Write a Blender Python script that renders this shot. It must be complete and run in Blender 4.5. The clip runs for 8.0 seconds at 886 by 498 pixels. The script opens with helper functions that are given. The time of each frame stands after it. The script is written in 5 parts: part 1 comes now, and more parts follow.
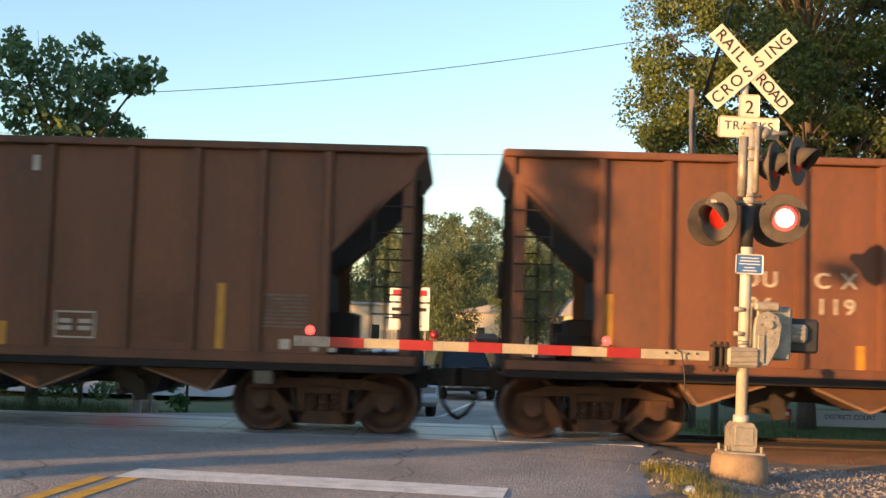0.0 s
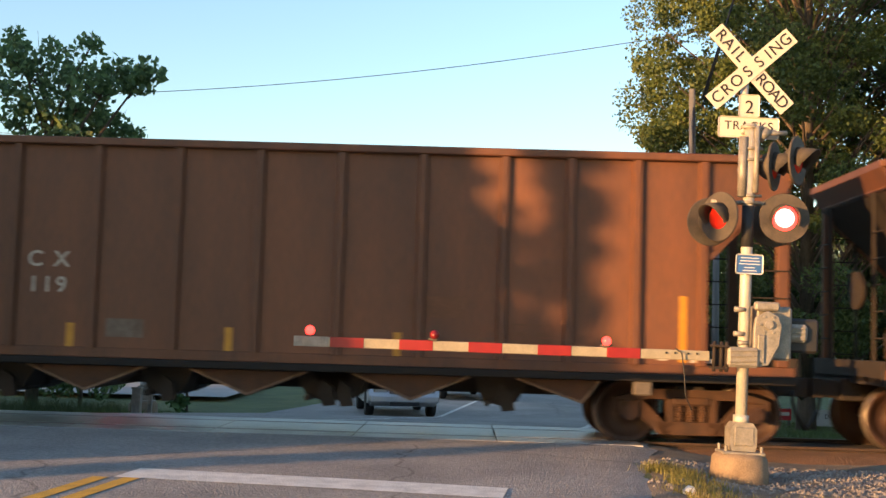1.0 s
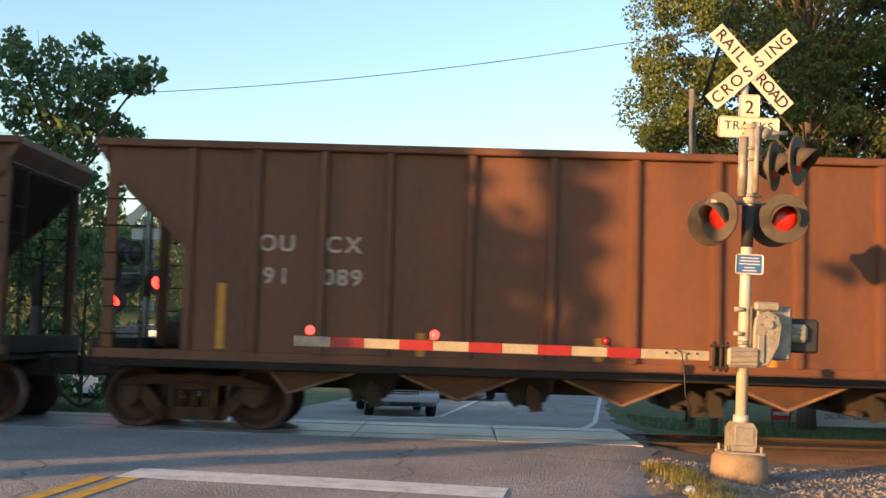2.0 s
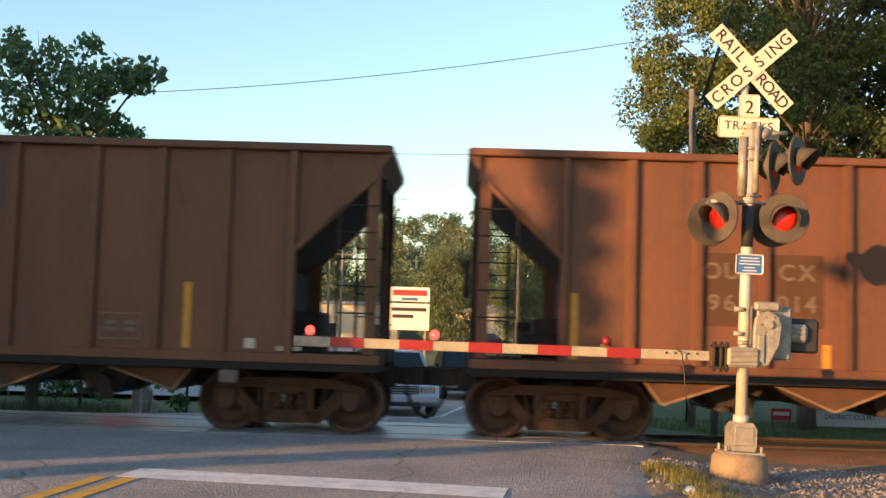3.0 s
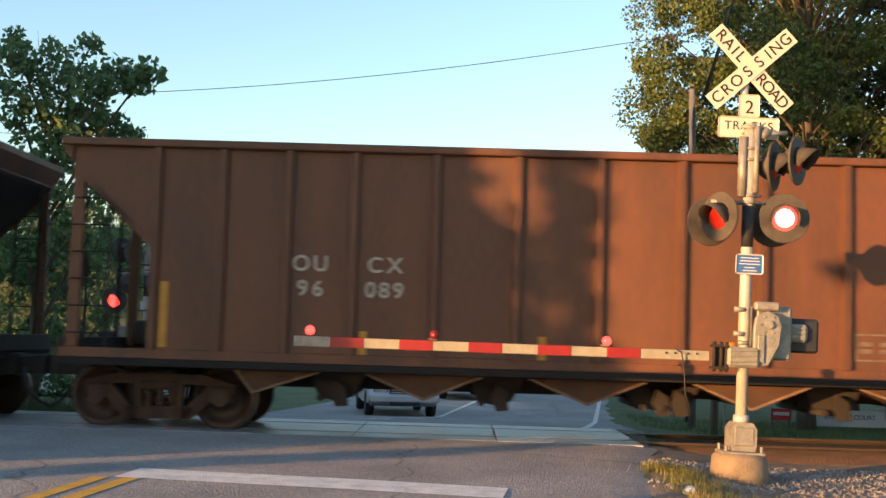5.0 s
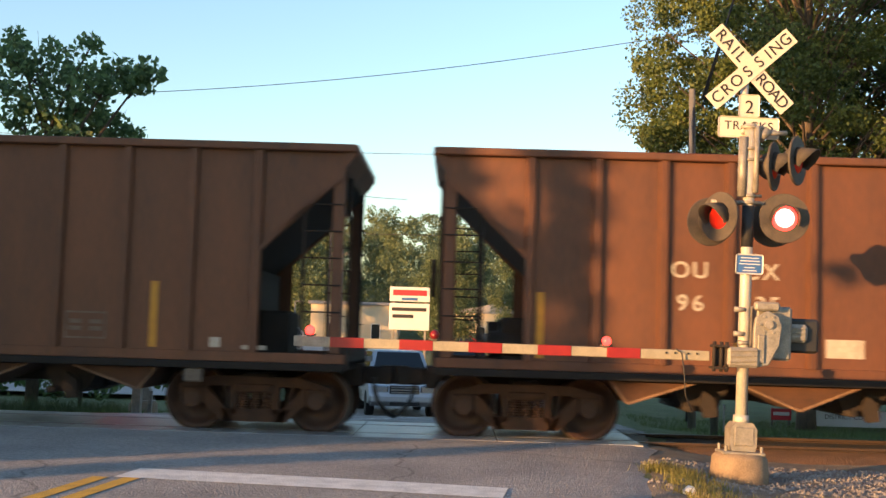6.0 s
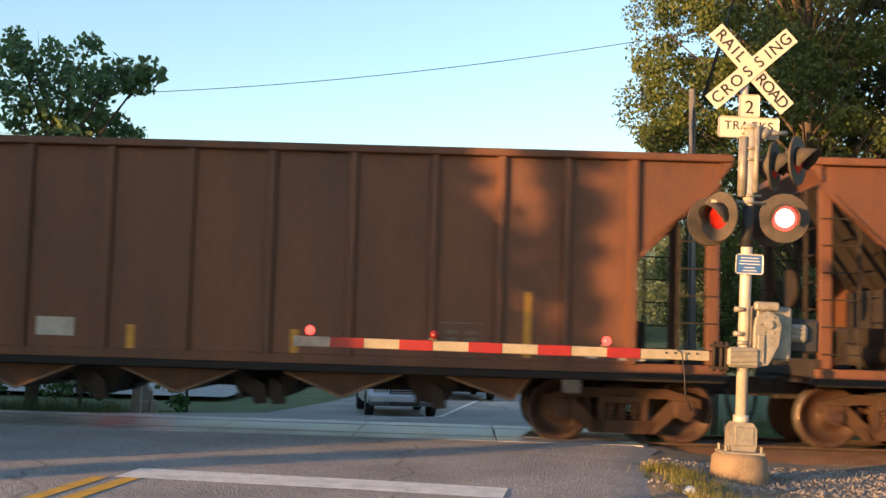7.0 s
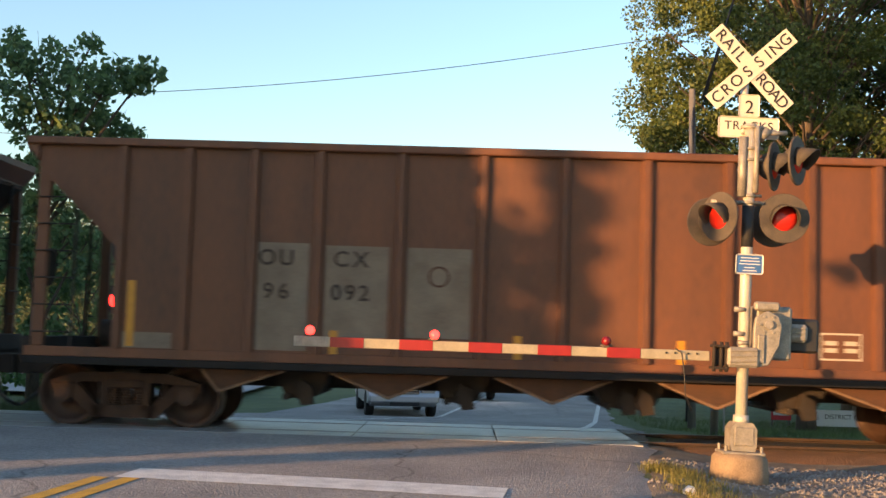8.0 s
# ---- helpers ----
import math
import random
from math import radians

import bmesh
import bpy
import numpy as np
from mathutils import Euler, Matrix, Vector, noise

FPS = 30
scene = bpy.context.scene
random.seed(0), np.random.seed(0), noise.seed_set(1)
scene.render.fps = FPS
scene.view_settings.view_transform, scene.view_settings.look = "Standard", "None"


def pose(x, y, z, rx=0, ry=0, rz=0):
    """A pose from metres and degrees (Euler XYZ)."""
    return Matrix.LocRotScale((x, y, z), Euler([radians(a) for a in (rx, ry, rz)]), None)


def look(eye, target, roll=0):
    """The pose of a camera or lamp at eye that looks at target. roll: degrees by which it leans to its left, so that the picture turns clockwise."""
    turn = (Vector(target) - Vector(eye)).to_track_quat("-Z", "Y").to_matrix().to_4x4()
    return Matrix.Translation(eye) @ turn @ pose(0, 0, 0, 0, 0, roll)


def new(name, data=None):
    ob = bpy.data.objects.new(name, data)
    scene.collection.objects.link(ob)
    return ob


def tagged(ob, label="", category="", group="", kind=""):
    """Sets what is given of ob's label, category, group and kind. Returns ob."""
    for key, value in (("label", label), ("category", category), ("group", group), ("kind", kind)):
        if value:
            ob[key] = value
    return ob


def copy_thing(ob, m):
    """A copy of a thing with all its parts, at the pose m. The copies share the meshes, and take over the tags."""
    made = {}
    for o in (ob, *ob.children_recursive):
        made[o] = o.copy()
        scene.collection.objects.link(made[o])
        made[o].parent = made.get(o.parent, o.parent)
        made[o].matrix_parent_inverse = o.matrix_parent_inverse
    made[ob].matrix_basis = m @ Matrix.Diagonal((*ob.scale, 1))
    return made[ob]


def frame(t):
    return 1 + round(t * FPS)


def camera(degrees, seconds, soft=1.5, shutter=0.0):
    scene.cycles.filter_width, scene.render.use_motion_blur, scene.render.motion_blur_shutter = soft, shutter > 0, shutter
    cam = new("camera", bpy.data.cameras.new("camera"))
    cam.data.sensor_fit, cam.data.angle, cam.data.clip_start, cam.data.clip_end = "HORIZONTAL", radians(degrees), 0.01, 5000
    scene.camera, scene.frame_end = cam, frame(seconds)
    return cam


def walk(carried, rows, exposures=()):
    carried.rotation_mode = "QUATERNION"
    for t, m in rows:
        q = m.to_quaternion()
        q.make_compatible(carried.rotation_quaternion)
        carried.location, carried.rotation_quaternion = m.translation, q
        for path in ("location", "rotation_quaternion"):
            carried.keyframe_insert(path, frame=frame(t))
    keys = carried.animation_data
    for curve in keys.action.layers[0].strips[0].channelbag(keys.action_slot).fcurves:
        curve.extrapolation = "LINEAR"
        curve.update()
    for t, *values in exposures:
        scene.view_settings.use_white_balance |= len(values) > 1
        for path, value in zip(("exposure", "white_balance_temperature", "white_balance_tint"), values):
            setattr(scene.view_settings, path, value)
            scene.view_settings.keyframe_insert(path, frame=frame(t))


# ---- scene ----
cam = camera(42.2, 8.0, soft=1.5, shutter=0.2)
EYE = pose(0, 0, 1.43, 94.4, 0, 0) @ pose(0, 0, 0, 0, 0, 1.72)
walk(cam, [(0.0, EYE), (8.0, EYE)], [(0.0, 1.97, 6550, 15), (8.0, 1.97, 6550, 15)])

# ---- light ----
SUN_AZ, SUN_EL = 231.0, 4.4          # degrees: clockwise from +Y, above the horizon
world = bpy.data.worlds.new("sky")
scene.world = world
world.use_nodes = True
wn = world.node_tree.nodes
sky = wn.new("ShaderNodeTexSky")
sky.sky_type = "NISHITA"
sky.sun_disc = False
sky.sun_elevation, sky.sun_rotation = radians(SUN_EL), radians(SUN_AZ)
sky.dust_density, sky.ozone_density = 0.6, 1.9
wn["Background"].inputs["Strength"].default_value = 0.15
world.node_tree.links.new(sky.outputs[0], wn["Background"].inputs["Color"])
sun_data = bpy.data.lights.new("sun", "SUN")
sun_data.energy, sun_data.angle, sun_data.color = 3.3, radians(0.6), (1.0, 0.53, 0.19)
sun = new("sun", sun_data)
sun.matrix_world = look((30 * math.sin(radians(SUN_AZ)), 30 * math.cos(radians(SUN_AZ)), 30 * math.tan(radians(SUN_EL))), (0, 0, 0))


# ---- materials ----
def mat(name, base, dark=None, rough=0.8, metal=0.0, scale=6.0, fine=60.0, bump=0.3, streak=1.0, vary=0.0, dist=0.02):
    """Two scales of mottling between two colours, fine relief, and a shift per object."""
    m = bpy.data.materials.new(name)
    m.use_nodes = True
    nt = m.node_tree
    n, l = nt.nodes, nt.links
    b = n["Principled BSDF"]
    dark = dark or tuple(c * 0.6 for c in base)
    co = n.new("ShaderNodeTexCoord")
    mp = n.new("ShaderNodeMapping")
    mp.inputs["Scale"].default_value = (1, 1, streak)
    l.new(co.outputs["Object"], mp.inputs["Vector"])
    n1 = n.new("ShaderNodeTexNoise")
    n1.inputs["Scale"].default_value, n1.inputs["Detail"].default_value = scale, 6
    n2 = n.new("ShaderNodeTexNoise")
    n2.inputs["Scale"].default_value, n2.inputs["Detail"].default_value = fine, 4
    for k in (n1, n2):
        l.new(mp.outputs[0], k.inputs["Vector"])
    mix = n.new("ShaderNodeMath")
    mix.operation = "MULTIPLY_ADD"
    mix.inputs[1].default_value = 0.4
    l.new(n2.outputs["Fac"], mix.inputs[0])
    sc = n.new("ShaderNodeMath")
    sc.operation = "MULTIPLY"
    sc.inputs[1].default_value = 0.6
    l.new(n1.outputs["Fac"], sc.inputs[0])
    l.new(sc.outputs[0], mix.inputs[2])
    r = n.new("ShaderNodeValToRGB")
    r.color_ramp.elements[0].position, r.color_ramp.elements[1].position = 0.33, 0.67
    r.color_ramp.elements[0].color, r.color_ramp.elements[1].color = (*dark, 1), (*base, 1)
    l.new(mix.outputs[0], r.inputs[0])
    out = r.outputs[0]
    if vary:
        info = n.new("ShaderNodeObjectInfo")
        hv = n.new("ShaderNodeHueSaturation")
        mr = n.new("ShaderNodeMapRange")
        mr.inputs["To Min"].default_value, mr.inputs["To Max"].default_value = 1 - vary, 1 + vary
        l.new(info.outputs["Random"], mr.inputs[0])
        l.new(mr.outputs[0], hv.inputs["Value"])
        l.new(out, hv.inputs["Color"])
        out = hv.outputs[0]
    l.new(out, b.inputs["Base Color"])
    b.inputs["Roughness"].default_value, b.inputs["Metallic"].default_value = rough, metal
    if bump:
        bp = n.new("ShaderNodeBump")
        bp.inputs["Strength"].default_value, bp.inputs["Distance"].default_value = bump, dist
        l.new(n2.outputs["Fac"], bp.inputs["Height"])
        l.new(bp.outputs[0], b.inputs["Normal"])
    return m


def leaf_mat(name, a, c, trans=0.25):
    """Leaves: colour shifts from clump to clump, some light comes through."""
    m = bpy.data.materials.new(name)
    m.use_nodes = True
    n, l = m.node_tree.nodes, m.node_tree.links
    b = n["Principled BSDF"]
    g = n.new("ShaderNodeNewGeometry")
    r = n.new("ShaderNodeValToRGB")
    r.color_ramp.elements[0].color, r.color_ramp.elements[1].color = (*a, 1), (*c, 1)
    l.new(g.outputs["Random Per Island"], r.inputs[0])
    l.new(r.outputs[0], b.inputs["Base Color"])
    b.inputs["Roughness"].default_value = 0.6
    t = n.new("ShaderNodeBsdfTranslucent")
    l.new(r.outputs[0], t.inputs["Color"])
    mx = n.new("ShaderNodeMixShader")
    mx.inputs[0].default_value = trans
    l.new(b.outputs[0], mx.inputs[1])
    l.new(t.outputs[0], mx.inputs[2])
    l.new(mx.outputs[0], n["Material Output"].inputs["Surface"])
    return m


def glow(name, color, strength):
    m = bpy.data.materials.new(name)
    m.use_nodes = True
    b = m.node_tree.nodes["Principled BSDF"]
    b.inputs["Base Color"].default_value = (*[c * 0.6 for c in color], 1)
    b.inputs["Emission Color"].default_value = (*color, 1)
    b.inputs["Emission Strength"].default_value = strength
    b.inputs["Roughness"].default_value = 0.25
    return m


def gloss(name, color, rough=0.2, metal=0.0, trans=0.0):
    m = bpy.data.materials.new(name)
    m.use_nodes = True
    b = m.node_tree.nodes["Principled BSDF"]
    b.inputs["Base Color"].default_value = (*color, 1)
    b.inputs["Roughness"].default_value, b.inputs["Metallic"].default_value = rough, metal
    b.inputs["Transmission Weight"].default_value = trans
    return m


def asphalt_mat():
    """Worn asphalt: exposed stones, broad patches, fine wandering cracks."""
    m = mat("asphalt", (0.37, 0.345, 0.32), (0.20, 0.19, 0.18), 0.88, scale=0.7, fine=22, bump=0.5, dist=0.02)
    n, l = m.node_tree.nodes, m.node_tree.links
    b = n["Principled BSDF"]
    base = b.inputs["Base Color"].links[0].from_socket
    co = n.new("ShaderNodeTexCoord")
    v = n.new("ShaderNodeTexVoronoi")
    v.inputs["Scale"].default_value = 42
    l.new(co.outputs["Object"], v.inputs["Vector"])
    hs = n.new("ShaderNodeMapRange")
    hs.inputs["From Min"].default_value, hs.inputs["From Max"].default_value = 0.0, 1.0
    hs.inputs["To Min"].default_value, hs.inputs["To Max"].default_value = 0.78, 1.22
    sep = n.new("ShaderNodeSeparateColor")
    l.new(v.outputs["Color"], sep.inputs[0])
    l.new(sep.outputs[0], hs.inputs[0])
    mul = n.new("ShaderNodeMix")
    mul.data_type, mul.blend_type = "RGBA", "MULTIPLY"
    mul.inputs["Factor"].default_value = 1.0
    l.new(base, mul.inputs["A"])
    l.new(hs.outputs[0], mul.inputs["B"])
    # cracks
    wob = n.new("ShaderNodeTexNoise")
    wob.inputs["Scale"].default_value = 1.6
    l.new(co.outputs["Object"], wob.inputs["Vector"])
    add = n.new("ShaderNodeMix")
    add.data_type = "VECTOR"
    add.inputs["Factor"].default_value = 0.35
    l.new(co.outputs["Object"], add.inputs["A"])
    l.new(wob.outputs["Color"], add.inputs["B"])
    c = n.new("ShaderNodeTexVoronoi")
    c.feature = "DISTANCE_TO_EDGE"
    c.inputs["Scale"].default_value = 0.30
    l.new(add.outputs["Result"], c.inputs["Vector"])
    cr = n.new("ShaderNodeMapRange")
    cr.inputs["From Min"].default_value, cr.inputs["From Max"].default_value = 0.001, 0.006
    cr.inputs["To Min"].default_value, cr.inputs["To Max"].default_value = 0.62, 1.0
    l.new(c.outputs["Distance"], cr.inputs[0])
    mul2 = n.new("ShaderNodeMix")
    mul2.data_type, mul2.blend_type = "RGBA", "MULTIPLY"
    mul2.inputs["Factor"].default_value = 1.0
    l.new(mul.outputs["Result"], mul2.inputs["A"])
    l.new(cr.outputs[0], mul2.inputs["B"])
    l.new(mul2.outputs["Result"], b.inputs["Base Color"])
    bp = n.new("ShaderNodeBump")
    bp.inputs["Strength"].default_value, bp.inputs["Distance"].default_value = 0.8, 0.012
    l.new(v.outputs["Distance"], bp.inputs["Height"])
    l.new(b.inputs["Normal"].links[0].from_socket, bp.inputs["Normal"])
    l.new(bp.outputs[0], b.inputs["Normal"])
    return m


ASPHALT = asphalt_mat()
DIRT = mat("dirt", (0.26, 0.125, 0.055), (0.14, 0.068, 0.032), 0.95, scale=1.5, fine=30, bump=0.8, dist=0.04)
# ballast with the shade under the train painted into its colour
SHADED_BALLAST = mat("shaded_ballast", (0.050, 0.036, 0.028), (0.018, 0.014, 0.012), 0.9, scale=3, fine=30, bump=0.9, dist=0.05)
GRASS = mat("grass_ground", (0.13, 0.165, 0.06), (0.07, 0.095, 0.038), 0.95, scale=0.8, fine=18, bump=1.0, dist=0.08)
PAINT_W = mat("road_paint_white", (0.86, 0.83, 0.77), (0.52, 0.50, 0.46), 0.75, scale=5, fine=45, bump=0.4)
PAINT_Y = mat("road_paint_yellow", (0.78, 0.42, 0.04), (0.48, 0.27, 0.05), 0.75, scale=5, fine=45, bump=0.4)
CAR_BODY = mat("rusty_brown_paint", (0.146, 0.053, 0.0215), (0.066, 0.0285, 0.0155), 0.6, scale=1.6, fine=28, bump=0.35, streak=0.18, vary=0.12)
BAY_PAINT = mat("darker_bay_paint", (0.085, 0.033, 0.013), (0.034, 0.016, 0.009), 0.75, scale=3, fine=35, bump=0.2)
FADED_BROWN = mat("faded_brown_paint", (0.150, 0.066, 0.032), (0.085, 0.036, 0.017), 0.75, scale=2.5, fine=30, bump=0)
EDGE_RUST = mat("scuffed_flange", (0.24, 0.15, 0.095), (0.12, 0.07, 0.045), 0.7, scale=6, fine=40, bump=0.1)
CAR_DARK = mat("dark_steel", (0.025, 0.016, 0.0115), (0.011, 0.0085, 0.007), 0.8, scale=4, fine=40, bump=0.3)
UNDER_BLACK = mat("near_black_steel", (0.010, 0.008, 0.007), (0.005, 0.0045, 0.004), 0.85, scale=4, fine=40, bump=0.3)
TRUCK_RUST = mat("rusty_cast_steel", (0.066, 0.029, 0.013), (0.024, 0.012, 0.0075), 0.85, scale=5, fine=45, bump=0.4)
WHEEL_FACE = mat("wheel_steel", (0.06, 0.027, 0.016), (0.028, 0.015, 0.01), 0.6, metal=0.3, scale=6, fine=50)
TREAD = mat("polished_tread", (0.45, 0.40, 0.35), (0.25, 0.2, 0.17), 0.35, metal=0.9)
STENCIL = mat("stencil_paint", (0.46, 0.42, 0.36), (0.30, 0.26, 0.21), 0.8, scale=8, fine=60, bump=0)
STENCIL_FADED = mat("faded_stencil_paint", (0.17, 0.135, 0.105), (0.08, 0.055, 0.04), 0.8, scale=8, fine=60, bump=0)
STENCIL_DARK = mat("dark_stencil_paint", (0.04, 0.028, 0.022), (0.028, 0.02, 0.016), 0.8, bump=0)
PATCH_GREY = mat("grey_patch_paint", (0.19, 0.16, 0.125), (0.12, 0.095, 0.07), 0.8, scale=3, fine=40, bump=0)
PATCH_DARK = mat("dark_patch_paint", (0.072, 0.029, 0.012), (0.045, 0.020, 0.010), 0.8, scale=3, fine=40, bump=0)
PAD_GREY = mat("scuffed_grey_steel", (0.14, 0.12, 0.10), (0.06, 0.05, 0.04), 0.7, scale=6, fine=40, bump=0.2)
REFL_Y = mat("yellow_reflector", (0.50, 0.24, 0.012), (0.34, 0.15, 0.012), 0.5, scale=9, fine=60, bump=0)
RAIL_SIDE = mat("rail_rust", (0.05, 0.028, 0.018), (0.025, 0.015, 0.01), 0.8)
RAIL_TOP = mat("rail_head", (0.16, 0.15, 0.14), (0.08, 0.075, 0.07), 0.4, metal=0.6)
ALUM = mat("weathered_aluminium", (0.52, 0.49, 0.43), (0.34, 0.32, 0.28), 0.5, metal=0.2, scale=7, fine=60, bump=0.15)
SILVER = mat("silver_paint", (0.32, 0.30, 0.265), (0.17, 0.16, 0.14), 0.5, metal=0.2, scale=9, fine=60, bump=0.2)
SIGN_W = mat("white_sign_sheet", (0.60, 0.56, 0.47), (0.50, 0.465, 0.39), 0.45, scale=4, fine=50, bump=0.05)
DISC = mat("faded_black_paint", (0.085, 0.068, 0.052), (0.045, 0.038, 0.032), 0.75, scale=9, fine=60, bump=0.1)
VISOR = mat("matt_black_visor", (0.075, 0.060, 0.046), (0.035, 0.030, 0.026), 0.8, bump=0.1)
PANEL = mat("crossing_panel_concrete", (0.36, 0.36, 0.36), (0.24, 0.24, 0.245), 0.35, scale=2, fine=40, bump=0.3, vary=0.1)
BLACK = mat("black_paint", (0.025, 0.025, 0.027), (0.014, 0.014, 0.015), 0.55, bump=0.1)
LETTER = gloss("black_letter", (0.02, 0.018, 0.018), 0.5)
BLUE = gloss("blue_sign", (0.03, 0.11, 0.32), 0.4)
WHITE = gloss("white_print", (0.62, 0.62, 0.61), 0.5)
ARM_W = mat("white_reflective_sheet", (0.33, 0.295, 0.22), (0.22, 0.20, 0.15), 0.45, scale=8, fine=60, bump=0.05)
ARM_R = mat("red_reflective_sheet", (0.26, 0.014, 0.013), (0.20, 0.011, 0.010), 0.4, scale=8, fine=60, bump=0.05)
CONCRETE = mat("concrete", (0.27, 0.20, 0.135), (0.15, 0.11, 0.075), 0.9, scale=6, fine=50, bump=0.4)
LENS_ON = glow("lit_red_lens", (1.0, 0.03, 0.02), 2.0)
LENS_CORE = glow("lit_lamp_core", (1.0, 0.30, 0.24), 2.2)
LENS_SMALL = glow("lit_small_lamp_core", (1.0, 0.025, 0.018), 2.6)
LENS_DULL = gloss("small_red_lens", (0.16, 0.010, 0.012), 0.3)
LENS_OFF = gloss("red_lens", (0.50, 0.022, 0.012), 0.25)
BARK = mat("bark", (0.12, 0.09, 0.065), (0.05, 0.04, 0.03), 0.95, scale=6, fine=30, bump=0.8, streak=0.3)
WOOD = mat("pole_wood", (0.20, 0.19, 0.175), (0.12, 0.11, 0.10), 0.9, scale=4, fine=30, bump=0.5, streak=0.1)
LEAF_A = leaf_mat("leaf_green", (0.06, 0.125, 0.05), (0.14, 0.25, 0.085), 0.45)
LEAF_B = leaf_mat("leaf_olive", (0.045, 0.075, 0.018), (0.12, 0.15, 0.03))
LEAF_PALE = leaf_mat("leaf_grey_green", (0.09, 0.16, 0.075), (0.19, 0.29, 0.12), 0.5)
# green leaves darkened: part of the trees' shade is in the colour
LEAF_SHADED = leaf_mat("leaf_shaded", (0.02, 0.045, 0.014), (0.05, 0.09, 0.025))
# far leaves paler and bluer, with distance haze mixed into their colour
LEAF_HAZED = leaf_mat("leaf_hazed", (0.09, 0.13, 0.07), (0.15, 0.19, 0.085), 0.45)
GRAVEL = mat("gravel", (0.34, 0.31, 0.28), (0.14, 0.12, 0.11), 0.9, vary=0.2)
WIRE = gloss("wire", (0.03, 0.03, 0.035), 0.6)
TYRE = mat("tyre", (0.025, 0.025, 0.025), (0.015, 0.015, 0.015), 0.85)
GLASS = gloss("dark_glass", (0.02, 0.025, 0.03), 0.08)
CAR_SILVER = gloss("silver_car_paint", (0.55, 0.56, 0.58), 0.3, 0.5)
CAR_BLACK = gloss("black_car_paint", (0.02, 0.02, 0.024), 0.2, 0.2)
CAR_WHITE = gloss("white_car_paint", (0.75, 0.75, 0.74), 0.3)
CHROME = gloss("chrome", (0.7, 0.7, 0.7), 0.15, 1.0)
RED_SIGN = gloss("red_sign", (0.5, 0.03, 0.04), 0.5)
CREAM = mat("cream_stucco", (0.62, 0.52, 0.36), (0.52, 0.43, 0.30), 0.9, scale=1.0, fine=20, bump=0.1)
ROOF = mat("grey_roof", (0.30, 0.30, 0.31), (0.22, 0.22, 0.23), 0.8, scale=1.0, fine=15)


# ---- mesh helpers ----
def part(name, bm, material, parent=None, label=""):
    me = bpy.data.meshes.new(name)
    bm.normal_update()
    bm.to_mesh(me)
    bm.free()
    for k in (material if isinstance(material, (list, tuple)) else [material]):
        me.materials.append(k)
    ob = new(name, me)
    ob.parent = parent
    if label:
        ob["label"] = label
    return ob


def empty(name, m=None):
    ob = new(name)
    ob.matrix_basis = m or Matrix()
    return ob


def box(bm, x0, x1, y0, y1, z0, z1, bevel=0.0, mi=0):
    vs = [bm.verts.new((x, y, z)) for x in (x0, x1) for y in (y0, y1) for z in (z0, z1)]
    fs = []
    for q in ((0, 1, 3, 2), (4, 6, 7, 5), (0, 4, 5, 1), (2, 3, 7, 6), (0, 2, 6, 4), (1, 5, 7, 3)):
        f = bm.faces.new([vs[i] for i in q])
        f.material_index = mi
        fs.append(f)
    if bevel:
        es = list({e for f in fs for e in f.edges})
        for f in bmesh.ops.bevel(bm, geom=es, offset=bevel, segments=1, affect="EDGES")["faces"]:
            f.material_index = mi
    return vs


def prism(bm, pts, a0, a1, axis="y", mi=0):
    """An outline (two coordinates) drawn out along an axis."""
    def at(p, a):
        return {"y": (p[0], a, p[1]), "x": (a, p[0], p[1]), "z": (p[0], p[1], a)}[axis]
    lo = [bm.verts.new(at(p, a0)) for p in pts]
    hi = [bm.verts.new(at(p, a1)) for p in pts]
    n = len(pts)
    fs = [bm.faces.new(lo), bm.faces.new(hi[::-1])]
    for i in range(n):
        j = (i + 1) % n
        fs.append(bm.faces.new((lo[i], hi[i], hi[j], lo[j])))
    for f in fs:
        f.material_index = mi
    bmesh.ops.recalc_face_normals(bm, faces=fs)
    return fs


def tube(bm, p, q, r0, r1=None, seg=10, mi=0):
    p, q = Vector(p), Vector(q)
    r1 = r0 if r1 is None else r1
    d = (q - p).normalized()
    u = d.orthogonal().normalized()
    v = d.cross(u)
    a = [bm.verts.new(p + r0 * (math.cos(k) * u + math.sin(k) * v)) for k in [2 * math.pi * i / seg for i in range(seg)]]
    b = [bm.verts.new(q + r1 * (math.cos(k) * u + math.sin(k) * v)) for k in [2 * math.pi * i / seg for i in range(seg)]]
    for i in range(seg):
        j = (i + 1) % seg
        f = bm.faces.new((a[i], a[j], b[j], b[i]))
        f.smooth, f.material_index = seg > 7, mi
    for ring in (a[::-1], b):
        f = bm.faces.new(ring)
        f.material_index = mi


def path_tube(bm, pts, r, seg=6):
    """One closed tube along a line of points."""
    pts = [Vector(p) for p in pts]
    rings = []
    for i, p in enumerate(pts):
        d = (pts[min(i + 1, len(pts) - 1)] - pts[max(i - 1, 0)]).normalized()
        u = d.cross(Vector((0.13, 0.31, 0.94))).normalized()
        v = d.cross(u)
        rings.append([bm.verts.new(p + r * (math.cos(2 * math.pi * k / seg) * u + math.sin(2 * math.pi * k / seg) * v)) for k in range(seg)])
    for a, b in zip(rings, rings[1:]):
        for k in range(seg):
            bm.faces.new((a[k], a[(k + 1) % seg], b[(k + 1) % seg], b[k])).smooth = True
    bm.faces.new(rings[0][::-1])
    bm.faces.new(rings[-1])


